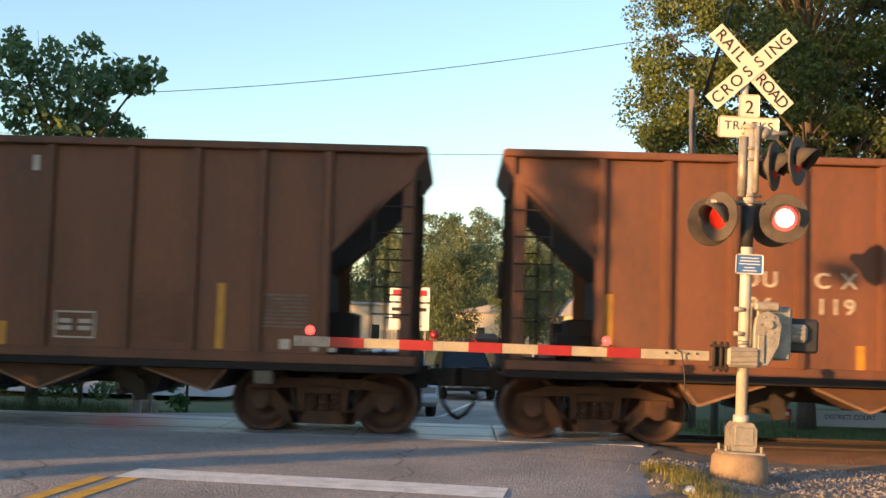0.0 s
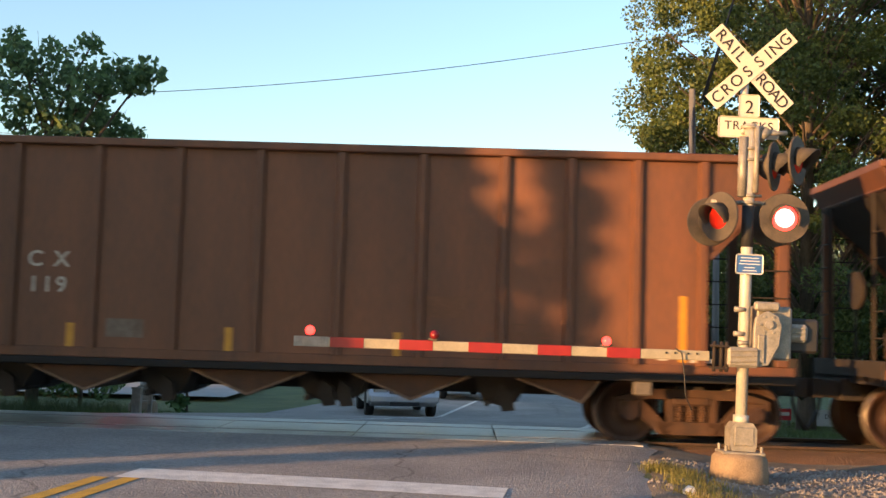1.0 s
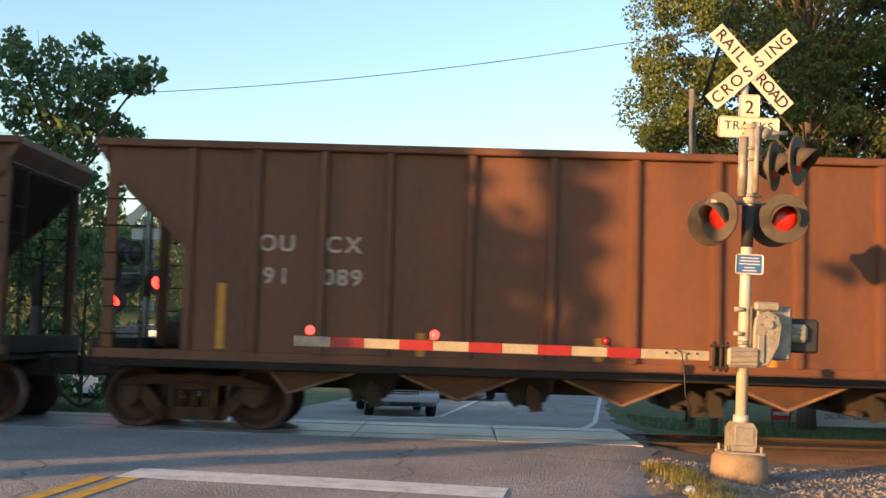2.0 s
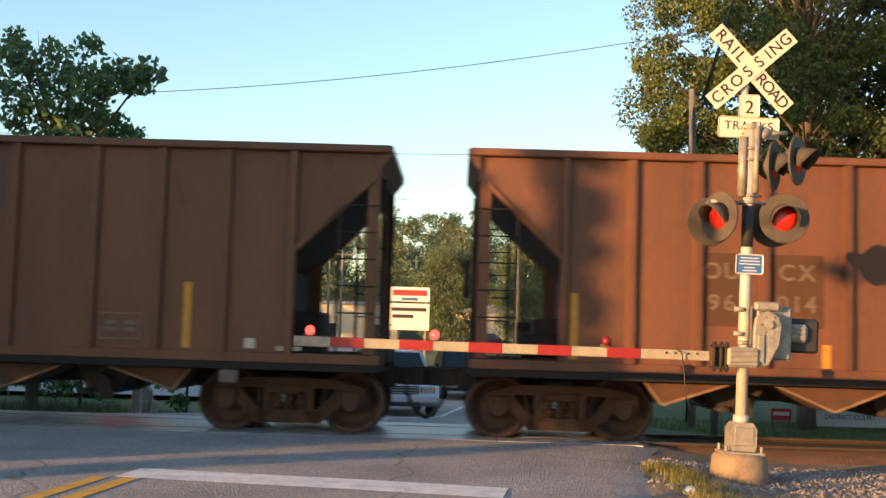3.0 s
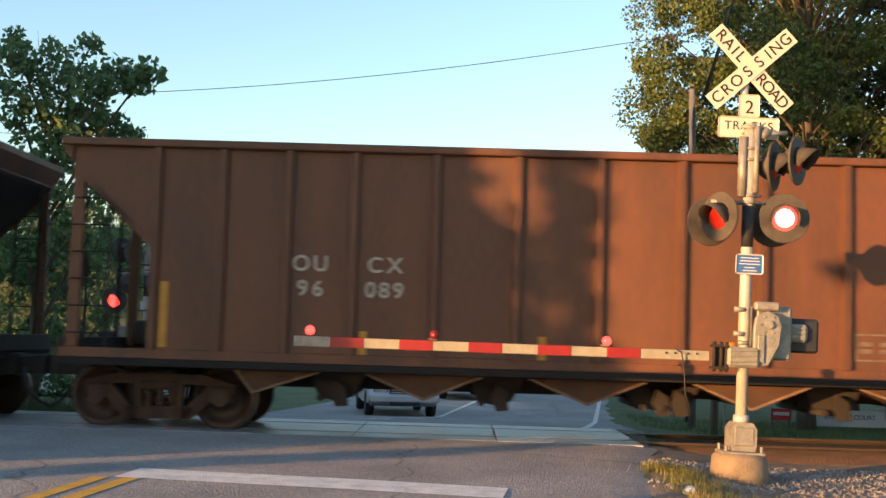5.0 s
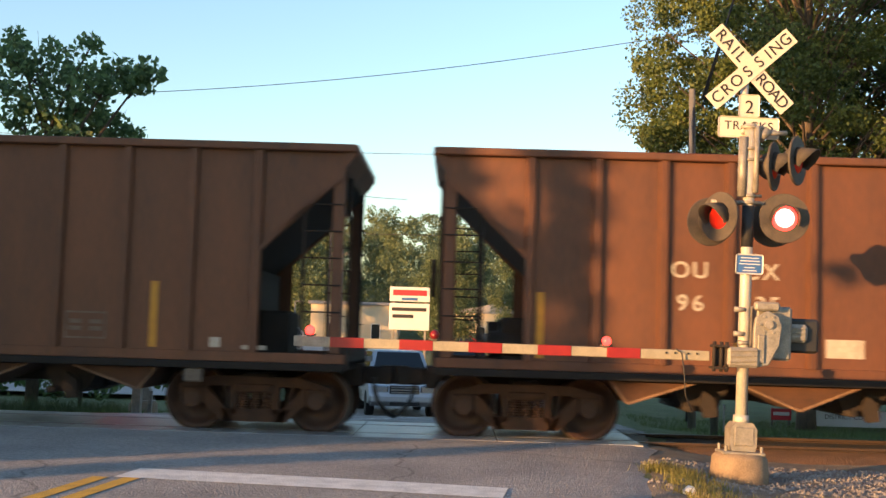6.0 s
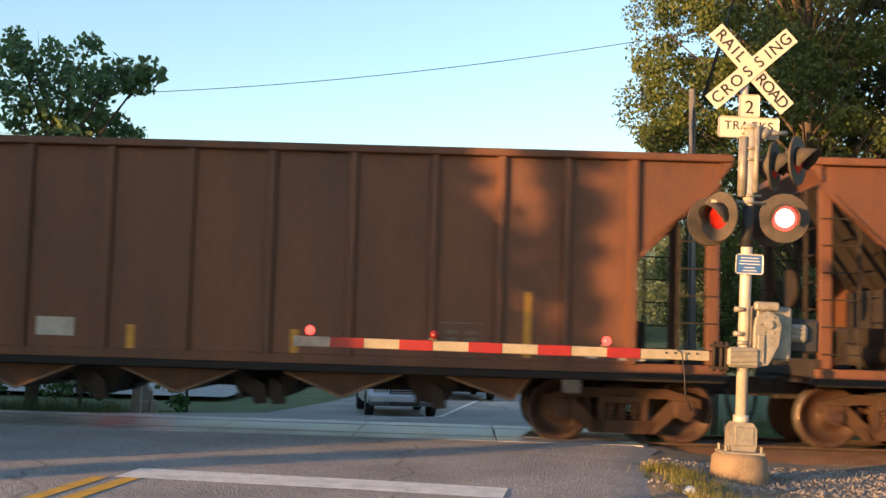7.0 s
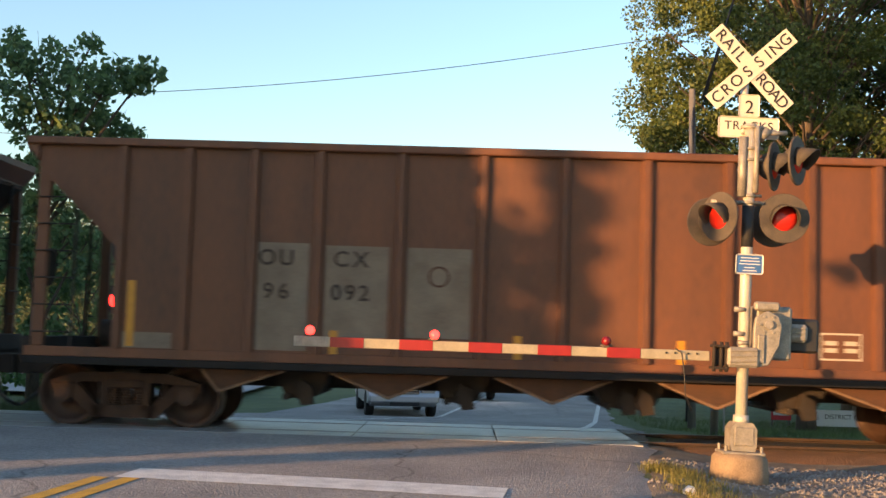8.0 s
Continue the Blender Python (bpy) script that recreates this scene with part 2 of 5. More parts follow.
def lathe(bm, prof, seg=24, mi=0, m=None):
    """Turn (radius, y) pairs about the y axis."""
    rings = []
    m = m or Matrix()
    for r, y in prof:
        rings.append([bm.verts.new(m @ Vector((r * math.cos(2 * math.pi * i / seg), y, r * math.sin(2 * math.pi * i / seg)))) for i in range(seg)])
    for a, b in zip(rings, rings[1:]):
        for i in range(seg):
            j = (i + 1) % seg
            f = bm.faces.new((a[i], a[j], b[j], b[i]))
            f.smooth, f.material_index = True, mi
    for ring in (rings[0], rings[-1][::-1]):
        if len(ring) > 2:
            bm.faces.new(ring).material_index = mi
    bmesh.ops.recalc_face_normals(bm, faces=bm.faces[:])


def text_mesh(name, words, size, material, m, parent=None, depth=0.004, align="CENTER", space=1.0, bold=0.0):
    cu = bpy.data.curves.new(name, "FONT")
    cu.body, cu.size, cu.extrude, cu.align_x, cu.align_y = words, size, depth, align, "CENTER"
    cu.space_character, cu.offset = space, bold
    tmp = bpy.data.objects.new(name, cu)
    me = bpy.data.meshes.new_from_object(tmp)
    bpy.data.objects.remove(tmp)
    me.materials.clear()
    me.materials.append(material)
    ob = new(name, me)
    ob.parent = parent
    ob.matrix_basis = m
    return ob


def mesh_np(name, verts, faces, material, parent=None):
    me = bpy.data.meshes.new(name)
    me.from_pydata(verts.tolist(), [], faces.tolist())
    for k in (material if isinstance(material, (list, tuple)) else [material]):
        me.materials.append(k)
    ob = new(name, me)
    ob.parent = parent
    return ob


# ---- ground ----
def gz(x, y):
    """Height of the ground: level at the tracks, falling beyond them, hills far off."""
    z = -0.06 * min(max(y - 19.0, 0), 13.0)
    z += 0.022 * min(max(y - 60, 0), 65) + 0.12 * min(max(y - 135, 0), 120)
    if y < 12:
        z -= 0.02 * min(12 - y, 30)
    return z


def road_x(y):
    """The road's centre line."""
    return -3.05 + math.tan(radians(8.5)) * (y - 11.3)


def grid_sheet(name, xs, ys, zf, material, label):
    bm = bmesh.new()
    rows = [[bm.verts.new((x, y, zf(x, y))) for x in xs] for y in ys]
    for a, b in zip(rows, rows[1:]):
        for i in range(len(xs) - 1):
            f = bm.faces.new((a[i], a[i + 1], b[i + 1], b[i]))
            f.smooth = True
    return tagged(part(name, bm, material), label, name, kind="structure")


def spaced(lo, hi, fine_lo, fine_hi, step):
    v = list(np.arange(fine_lo, fine_hi + 1e-6, step))
    d, x = step, fine_lo
    while x > lo:
        d *= 1.5
        x -= d
        v.insert(0, max(x, lo))
    d, x = step, v[-1]
    while x < hi:
        d *= 1.5
        x += d
        v.append(min(x, hi))
    return v


TRACK_YAW = -0.9
TRACK = pose(0, 17.6, 0, 0, 0, TRACK_YAW)        # centre line of the near track
def ground_z(x, y):
    edge = abs(x - road_x(y)) - 5.3
    dip = 0.10 * min(max(edge, 0) / 1.0, 1)
    return gz(x, y) - 0.03 - dip + 0.025 * noise.noise(Vector((x * 0.9, y * 0.9, 0)))


grid_sheet("ground", spaced(-2500, 2500, -12, 14, 0.5), spaced(-2500, 3000, 8, 40, 0.5), ground_z, GRASS, "rough grass and dirt ground beside the railway")


def road_z(x, y):
    """The road's surface: crowned, flat where it meets the rails, a little uneven."""
    k = (x - road_x(y)) / 5.3
    crown = 0.03 * min(max((abs(y - 17.6) - 1.8) / 2.2, 0), 1)
    return gz(x, y) + 0.012 - crown * k * k + 0.005 * noise.noise(Vector((x * 0.8, y * 0.8, 3)))


def road():
    bm = bmesh.new()
    ys = list(np.arange(-40, 9, 0.5)) + list(np.arange(9, 24, 0.2)) + list(np.arange(24, 70, 0.5)) + list(np.arange(70, 320, 10))
    rows = []
    for y in ys:
        c = road_x(y)
        w = 5.3 if y < 26 else 5.3 - min((y - 26) * 0.05, 0.6)
        rag = 0.16 * noise.noise(Vector((0, y * 1.3, 7))) + 0.06 * noise.noise(Vector((0, y * 6, 9)))
        rows.append([bm.verts.new((c + (w + (rag if k == 1 else 0)) * k, y, road_z(c + w * k, y) - (0.03 if abs(k) == 1 else 0))) for k in np.linspace(-1, 1, 36)])
    for a, b in zip(rows, rows[1:]):
        for i in range(35):
            bm.faces.new((a[i], a[i + 1], b[i + 1], b[i])).smooth = True
    return tagged(part("road", bm, ASPHALT), "worn grey asphalt road crossing the tracks", "road", kind="structure")


road()


def strip(name, p, q, w, material, label):
    """A painted strip along the road from p to q (x, y)."""
    p, q = Vector(p), Vector(q)
    n = max(2, int((q - p).length / 0.2))
    s = (q - p).normalized().orthogonal() * w / 2
    bm = bmesh.new()
    rows = []
    for i in range(n + 1):
        c = p.lerp(q, i / n)
        row = []
        for e in (c - s, c + s):
            row.append(bm.verts.new((e.x, e.y, road_z(e.x, e.y) + 0.006)))
        rows.append(row)
    for a, b in zip(rows, rows[1:]):
        bm.faces.new((a[0], a[1], b[1], b[0]))
    return tagged(part(name, bm, material), label, "road marking", kind="structure")


strip("stop_line", (-3.05, 11.5), (0.66, 11.0), 0.66, PAINT_W, "worn white stop line on asphalt")
for off in (-0.14, 0.16):
    strip("centre_line", (road_x(-20) + off, -20), (road_x(11.15) + off, 11.15), 0.16, PAINT_Y, "worn double yellow centre line")
strip("centre_line", (road_x(19.2) + 0.0, 19.2), (road_x(60), 60), 0.13, PAINT_W, "white line on the far road")
strip("edge_line", (road_x(18.9) + 4.3, 18.9), (road_x(60) + 4.3, 60), 0.13, PAINT_W, "white edge line on the far road")


# ---- tracks ----
def rail(y):
    bm = bmesh.new()
    prof = [(-0.07, -0.17), (0.07, -0.17), (0.07, -0.15), (0.012, -0.13), (0.012, -0.05), (0.036, -0.035), (0.036, 0.0), (-0.036, 0.0), (-0.036, -0.035), (-0.012, -0.05), (-0.012, -0.13), (-0.07, -0.15)]
    fs = prism(bm, [(y + a, b + 0.012) for a, b in prof], -120, 120, "x")
    for f in fs:
        if f.calc_center_median().z > 0.01:
            f.material_index = 1
    ob = part("rail", bm, [RAIL_SIDE, RAIL_TOP])
    ob.matrix_basis = TRACK
    return tagged(ob, "steel rail with a worn shiny head", "rail", "rails", "structure")


for y in (-0.755, 0.755):
    rail(y)


def crossing_panels():
    """Concrete panels between and beside the rails across the road."""
    for row, (y0, y1) in enumerate(((-1.45, -0.83), (-0.68, 0.68), (0.83, 1.45))):
        first = None
        for i in range(5):
            if first is None:
                bm = bmesh.new()
                box(bm, 0.01, 2.03, y0, y1, -0.15, 0.017, 0.006)
                first = part("crossing_panel", bm, PANEL)
                ob = first
            else:
                ob = new("crossing_panel", first.data)
            ob.matrix_basis = TRACK @ pose(-7.3 + 2.04 * i, 0, 0)
            tagged(ob, "pale worn concrete crossing panel between the rails", "crossing panel", "crossing panels", "structure")


crossing_panels()


# ---- hopper cars ----
PITCH, BODY = 16.29, 15.13
HALF = BODY / 2
SIDE_Y = -1.6
Z0, Z1 = 0.98, 4.10
RIBS = [-HALF + 1.335 + 0.93 * i for i in range(4)]
RIBS += [RIBS[-1] + 6.88 / 6 * i for i in range(1, 7)]
RIBS += [RIBS[-1] + 0.93 * i for i in range(1, 4)]
SLOPE_Z = 2.55
TRUCK_X = HALF - 1.365
WHEEL_R = 0.457


def wheelset(parent):
    bm = bmesh.new()
    for s in (-1, 1):
        prof = [(0.05, 0.02), (0.11, 0.02), (0.13, 0.05), (0.33, 0.075), (0.36, 0.02), (0.42, 0.0), (WHEEL_R - 0.01, 0.0), (WHEEL_R, 0.02), (WHEEL_R + 0.005, 0.10), (WHEEL_R + 0.028, 0.115), (WHEEL_R + 0.028, 0.14), (0.3, 0.15), (0.1, 0.15)]
        b2 = bmesh.new()
        lathe(b2, [(r, s * (0.83 - y)) for r, y in prof], 32)
        for f in b2.faces:
            c = f.calc_center_median()
            if math.hypot(c.x, c.z) > 0.44:
                f.material_index = 1
        me = bpy.data.meshes.new("tmp")
        b2.to_mesh(me)
        bm.from_mesh(me)
        bpy.data.meshes.remove(me)
        b2.free()
    tube(bm, (0, -1.08, 0), (0, 1.08, 0), 0.075, seg=12)
    for s in (-1, 1):
        tube(bm, (0, s * 1.02, 0), (0, s * 1.14, 0), 0.12, seg=12)
        for k in range(3):
            a = 2.1 * k
            tube(bm, (0.07 * math.cos(a), s * 1.13, 0.07 * math.sin(a)), (0.07 * math.cos(a), s * 1.16, 0.07 * math.sin(a)), 0.022, seg=6)
    return part("wheelset", bm, [WHEEL_FACE, TREAD], parent)


def sideframe(parent, s):
    bm = bmesh.new()
    y0, y1 = s * 0.93, s * 1.08
    # compression and tension members around the two side windows and the spring opening
    def bar(pts, w=0.0):
        prism(bm, pts, y0, y1)
    zc = WHEEL_R
    bar([(-1.1, zc + 0.06), (-1.1, zc + 0.2), (-0.62, zc + 0.33), (0.62, zc + 0.33), (1.1, zc + 0.2), (1.1, zc + 0.06), (0.62, zc + 0.19), (-0.62, zc + 0.19)])
    for k in (-1, 1):
        bar([(k * 1.08, zc + 0.1), (k * 0.80, zc + 0.0), (k * 0.46, zc - 0.31), (k * 0.28, zc - 0.31), (k * 0.37, zc - 0.16), (k * 0.72, zc + 0.19)][:: k])
        bar([(k * 0.25, zc + 0.2), (k * 0.36, zc + 0.2), (k * 0.34, zc - 0.2), (k * 0.25, zc - 0.2)][:: k])
        box(bm, k * 0.89 - 0.18, k * 0.89 + 0.18, min(y0, y1) - 0.03, max(y0, y1) + 0.03, zc - 0.08, zc + 0.2, 0.05)
    bar([(-0.5, zc - 0.13), (0.5, zc - 0.13), (0.42, zc - 0.31), (-0.42, zc - 0.31)])
    return part("sideframe", bm, TRUCK_RUST, parent)


def springs(parent, s):
    prof = []
    for k in range(7):
        z = -0.13 + 0.036 * k
        prof += [(0.055, z), (0.078, z + 0.009), (0.078, z + 0.024), (0.055, z + 0.033)]
    bm = bmesh.new()
    lathe(bm, prof, 12, m=pose(0, 0, 0, 90, 0, 0))
    first = part("spring", bm, TRUCK_RUST, parent)
    for i, x in enumerate((-0.17, 0.0, 0.17)):
        o = first if i == 0 else new("spring", first.data)
        o.parent = parent
        o.location = (x, s * 1.0, WHEEL_R)
    bm = bmesh.new()
    box(bm, -0.26, 0.26, s * 1.0 - 0.1, s * 1.0 + 0.1, WHEEL_R + 0.11, WHEEL_R + 0.23, 0.02)
    part("bolster_end", bm, TRUCK_RUST, parent)


def bogie(parent, x):
    b = empty("bogie", pose(x, 0, 0))
    b.parent = parent
    for s in (-1, 1):
        sideframe(b, s)
        springs(b, s)
    bm = bmesh.new()
    box(bm, -0.2, 0.2, -1.0, 1.0, WHEEL_R + 0.1, WHEEL_R + 0.38, 0.03)
    box(bm, -0.25, 0.25, -0.3, 0.3, WHEEL_R + 0.38, 1.0, 0.03)
    part("bolster", bm, CAR_DARK, b)
    wheels = []
    for dx in (-0.889, 0.889):
        w = wheelset(b)
        w.location = (dx, 0, WHEEL_R)
        wheels.append((w, dx))
    return wheels


def hopper_body(parent):
    """Side sheets with ribs, slope sheets, end posts, sills and bays."""
    def side(s):
        y = s * 1.52
        bm = bmesh.new()
        a, b = RIBS[0], RIBS[-1]
        prism(bm, [(-HALF + 0.12, Z1 - 0.05), (-HALF + 0.12, Z1 - 0.42), (a - 0.02, SLOPE_Z), (a - 0.02, Z0), (b + 0.02, Z0), (b + 0.02, SLOPE_Z), (HALF - 0.12, Z1 - 0.42), (HALF - 0.12, Z1 - 0.05)], y, y + s * 0.02)
        part("side_sheet", bm, CAR_BODY, parent)
        bm = bmesh.new()
        box(bm, -HALF - 0.03, HALF + 0.03, min(y, y + s * 0.13), max(y, y + s * 0.13), Z1 - 0.11, Z1, 0.015)
        part("top_chord", bm, CAR_BODY, parent)
        bm = bmesh.new()
        box(bm, -HALF + 0.05, HALF - 0.05, min(y, y + s * 0.05), max(y, y + s * 0.05), Z0 + 0.03, Z0 + 0.17, 0.008)
        part("side_sill", bm, CAR_BODY, parent)
        bm = bmesh.new()
        # near-black flange along the whole sill
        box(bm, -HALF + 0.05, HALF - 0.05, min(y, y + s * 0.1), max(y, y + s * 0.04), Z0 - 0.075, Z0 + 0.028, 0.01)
        part("sill_flange", bm, UNDER_BLACK, parent)
        rib = None
        for x in RIBS:
            if rib is None:
                bm = bmesh.new()
                prism(bm, [(-0.07, 0), (-0.05, s * 0.085), (0.05, s * 0.085), (0.07, 0)], Z0 + 0.16, Z1 - 0.11, "z")
                rib = part("rib", bm, CAR_BODY, parent)
                rib.location = (x, y + s * 0.02, 0)
            else:
                r = new("rib", rib.data)
                r.parent = parent
                r.location = (x, y + s * 0.02, 0)
    side(-1)
    side(1)
    for k in (-1, 1):
        xe = k * HALF
        xr = k * RIBS[-1]
        xi = xe - k * 0.12
        # slope sheet much darker than the side sheets
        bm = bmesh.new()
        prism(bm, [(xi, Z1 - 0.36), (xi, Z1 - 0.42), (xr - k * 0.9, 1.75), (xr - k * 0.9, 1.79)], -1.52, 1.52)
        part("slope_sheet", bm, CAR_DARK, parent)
        bm = bmesh.new()
        prism(bm, [(xe + k * 0.05, Z1 - 0.01), (xe + k * 0.05, Z1 - 0.11), (xi, Z1 - 0.34), (xi, Z1 - 0.01)], -1.6, 1.6)
        part("end_chord", bm, CAR_BODY, parent)
        bm = bmesh.new()
        box(bm, min(xi, xi - k * 0.03), max(xi, xi - k * 0.03), -1.515, 1.515, Z1 - 0.42, Z1 - 0.05)
        part("end_sheet", bm, CAR_BODY, parent)
        for s in (-1, 1):
            bm = bmesh.new()
            box(bm, min(xi, xi - k * 0.17), max(xi, xi - k * 0.17), min(s * 1.52, s * 1.42), max(s * 1.52, s * 1.42), Z0 + 0.17, Z1 - 0.42, 0.01)
            part("end_post", bm, CAR_BODY, parent)
            for i in range(6):
                z = 1.35 + i * 0.38
                bm = bmesh.new()
                tube(bm, (xi - k * 0.02, s * 1.54, z), (xi - k * 0.55, s * 1.53, z), 0.011, seg=6)
                part("ladder_rung", bm, CAR_DARK, parent)
            bm = bmesh.new()
            tube(bm, (xi - k * 0.56, s * 1.50, Z0 + 0.1), (xi - k * 0.56, s * 1.50, 3.3), 0.024, seg=6)
            part("ladder_rail", bm, CAR_DARK, parent)
            # end rungs
            for i in range(5):
                bm = bmesh.new()
                z = 1.6 + i * 0.38
                tube(bm, (xi + k * 0.06, s * 1.42, z), (xi + k * 0.06, s * 0.98, z), 0.011, seg=6)
                part("end_rung", bm, CAR_DARK, parent)
            bm = bmesh.new()
            tube(bm, (xi + k * 0.03, s * 0.98, Z0 + 0.2), (xi + k * 0.03, s * 0.98, Z1 - 0.4), 0.03, seg=6)
            part("end_stanchion", bm, CAR_DARK, parent)
            # diagonal brace under the slope
            bm = bmesh.new()
            prism(bm, [(xi - k * 0.06, Z1 - 0.5), (xi - k * 0.16, Z1 - 0.5), (xr, SLOPE_Z - 0.05), (xr, SLOPE_Z + 0.06)], min(s * 1.54, s * 1.58), max(s * 1.54, s * 1.58))
            part("brace", bm, CAR_BODY, parent)
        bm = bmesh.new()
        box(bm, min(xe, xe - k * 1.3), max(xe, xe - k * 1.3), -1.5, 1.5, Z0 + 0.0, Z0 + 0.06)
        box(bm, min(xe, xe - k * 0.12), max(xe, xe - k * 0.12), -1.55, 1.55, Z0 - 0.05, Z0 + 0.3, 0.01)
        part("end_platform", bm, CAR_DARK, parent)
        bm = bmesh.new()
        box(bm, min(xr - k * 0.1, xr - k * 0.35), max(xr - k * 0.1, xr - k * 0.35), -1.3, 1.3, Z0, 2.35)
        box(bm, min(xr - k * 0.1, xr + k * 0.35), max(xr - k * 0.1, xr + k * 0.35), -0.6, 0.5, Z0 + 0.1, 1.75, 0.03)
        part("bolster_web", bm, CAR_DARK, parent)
        # coupler, draft gear and air hose
        bm = bmesh.new()
        box(bm, min(xe - k * 1.2, xe + k * 0.12), max(xe - k * 1.2, xe + k * 0.12), -0.2, 0.2, 0.66, 1.0, 0.02)
        box(bm, min(xe + k * 0.12, xe + k * 0.4), max(xe + k * 0.12, xe + k * 0.4), -0.12, 0.12, 0.70, 0.96, 0.03)
        prism(bm, [(xe + k * 0.36, -0.16), (xe + k * 0.42, 0.2), (xe + k * 0.62, 0.16), (xe + k * 0.58, 0.02), (xe + k * 0.5, -0.02), (xe + k * 0.54, -0.18)][:: k], 0.7, 0.98, "z")
        part("coupler", bm, CAR_DARK, parent)
        bm = bmesh.new()
        path_tube(bm, [(xe + k * 0.28, -0.3 * k, 0.80), (xe + k * 0.29, -0.3 * k, 0.62), (xe + k * 0.36, -0.24 * k, 0.42), (xe + k * 0.47, -0.12 * k, 0.28), (xe + k * 0.575, -0.02 * k, 0.21)], 0.032)
        part("air_hose", bm, BLACK, parent)
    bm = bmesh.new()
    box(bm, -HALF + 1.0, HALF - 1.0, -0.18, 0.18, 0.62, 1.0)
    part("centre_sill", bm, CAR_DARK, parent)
    # bays: three whole wedges and a half one at each end, with doors and gates beneath
    for x in (-4.7, -2.4, -0.1, 2.2, 4.5):
        bm = bmesh.new()
        w = 0.82
        pts = [(x - w, Z0 - 0.09), (x, Z0 - 0.43), (x + w, Z0 - 0.09)]
        if x < -4:
            pts = [(x - 0.35, Z0 - 0.09), (x - 0.1, Z0 - 0.40), (x + w, Z0 - 0.09)]
        if x > 4:
            pts = [(x - w, Z0 - 0.09), (x + 0.1, Z0 - 0.40), (x + 0.35, Z0 - 0.09)]
        # bay wedges in a darker brown than the body
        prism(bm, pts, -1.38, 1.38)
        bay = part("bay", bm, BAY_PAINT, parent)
        bm = bmesh.new()
        for p, q in zip(pts, pts[1:]):
            tube(bm, (p[0], -1.39, p[1]), (q[0], -1.39, q[1]), 0.02, seg=6)
        part("flange", bm, EDGE_RUST, bay)
        for k in (-1, 1):
            cx = x + k * 1.02 if abs(x) < 4 else x - math.copysign(1.02, x)
            if (abs(x) > 4 and k < 0) or (abs(x) < 1 and k < 0) or (abs(x) > 1 and abs(x) < 4 and k * x > 0):
                continue
            for y0, y1 in ((-0.9, -0.1), (0.1, 0.9)):
                bm = bmesh.new()
                prism(bm, [(cx - 0.42, Z0 - 0.1), (cx + 0.42, Z0 - 0.1), (cx + 0.24, Z0 - 0.44), (cx + 0.05, Z0 - 0.52), (cx - 0.24, Z0 - 0.46)], y0, y1)
                part("gate", bm, CAR_DARK, bay)
            bm = bmesh.new()
            tube(bm, (cx - 0.2, -1.15, Z0 - 0.46), (cx - 0.2, 1.15, Z0 - 0.46), 0.05, seg=8)
            part("gate_shaft", bm, CAR_DARK, bay)
            bm = bmesh.new()
            prism(bm, [(cx + 0.0, Z0 - 0.2), (cx + 0.16, Z0 - 0.3), (cx + 0.2, Z0 - 0.56), (cx + 0.02, Z0 - 0.58), (cx - 0.06, Z0 - 0.4)], -1.1, -1.0)
            part("gate_lock", bm, CAR_DARK, bay)
    bm = bmesh.new()
    box(bm, HALF - 2.28, HALF - 2.02, -1.6, -1.5, Z0 - 0.27, Z0 - 0.07, 0.02)
    part("jacking_pad", bm, PAD_GREY, parent, "pale grey jacking pad")
    # floor and inner fill of coal level, seen from above only
    bm = bmesh.new()
    box(bm, RIBS[0] + 0.1, RIBS[-1] - 0.1, -1.5, 1.5, Z0, Z0 + 0.05)
    part("floor", bm, CAR_DARK, parent)


def brake_gear(parent):
    bm = bmesh.new()
    x = -HALF + 0.62
    tube(bm, (x + 0.2, -0.5, 1.35), (x + 0.9, -0.5, 1.35), 0.2, seg=14)
    part("brake_reservoir", bm, CAR_DARK, parent)
    bm = bmesh.new()
    tube(bm, (x + 0.35, 0.55, 1.3), (x + 0.35, 0.55, 1.7), 0.16, seg=12)
    part("brake_cylinder", bm, CAR_DARK, parent)
    bm = bmesh.new()
    tube(bm, (-HALF + 0.02, -0.6, 2.3), (-HALF - 0.06, -0.6, 2.3), 0.28, seg=16)
    part("brake_wheel", bm, CAR_DARK, parent)


SPEED = PITCH / 1.4778
GAP0 = 0.305                                    # along the track at 0 s: middle of the first gap
TEMPLATE = empty("hopper_car")
hopper_body(TEMPLATE)
brake_gear(TEMPLATE)
for x in (-TRUCK_X, TRUCK_X):
    bogie(TEMPLATE, x)
FACE = pose(0, 0, 0, 90, 0, 0)
SKIN = -1.545                                    # just proud of the near side sheet


def plate(car, name, x0, x1, z0, z1, material, label="", y=SKIN):
    bm = bmesh.new()
    box(bm, x0, x1, y, y + 0.008, z0, z1)
    return part(name, bm, material, car, label)


def words(car, text, x, z, size, material, pitch):
    """Stencilled characters, one by one, about x."""
    for k, ch in enumerate(text):
        at = x + (k - (len(text) - 1) / 2) * pitch
        text_mesh("lettering", ch, size, material, pose(at, SKIN - 0.012, z, 90, 0, 0), car, 0.003, bold=0.004)


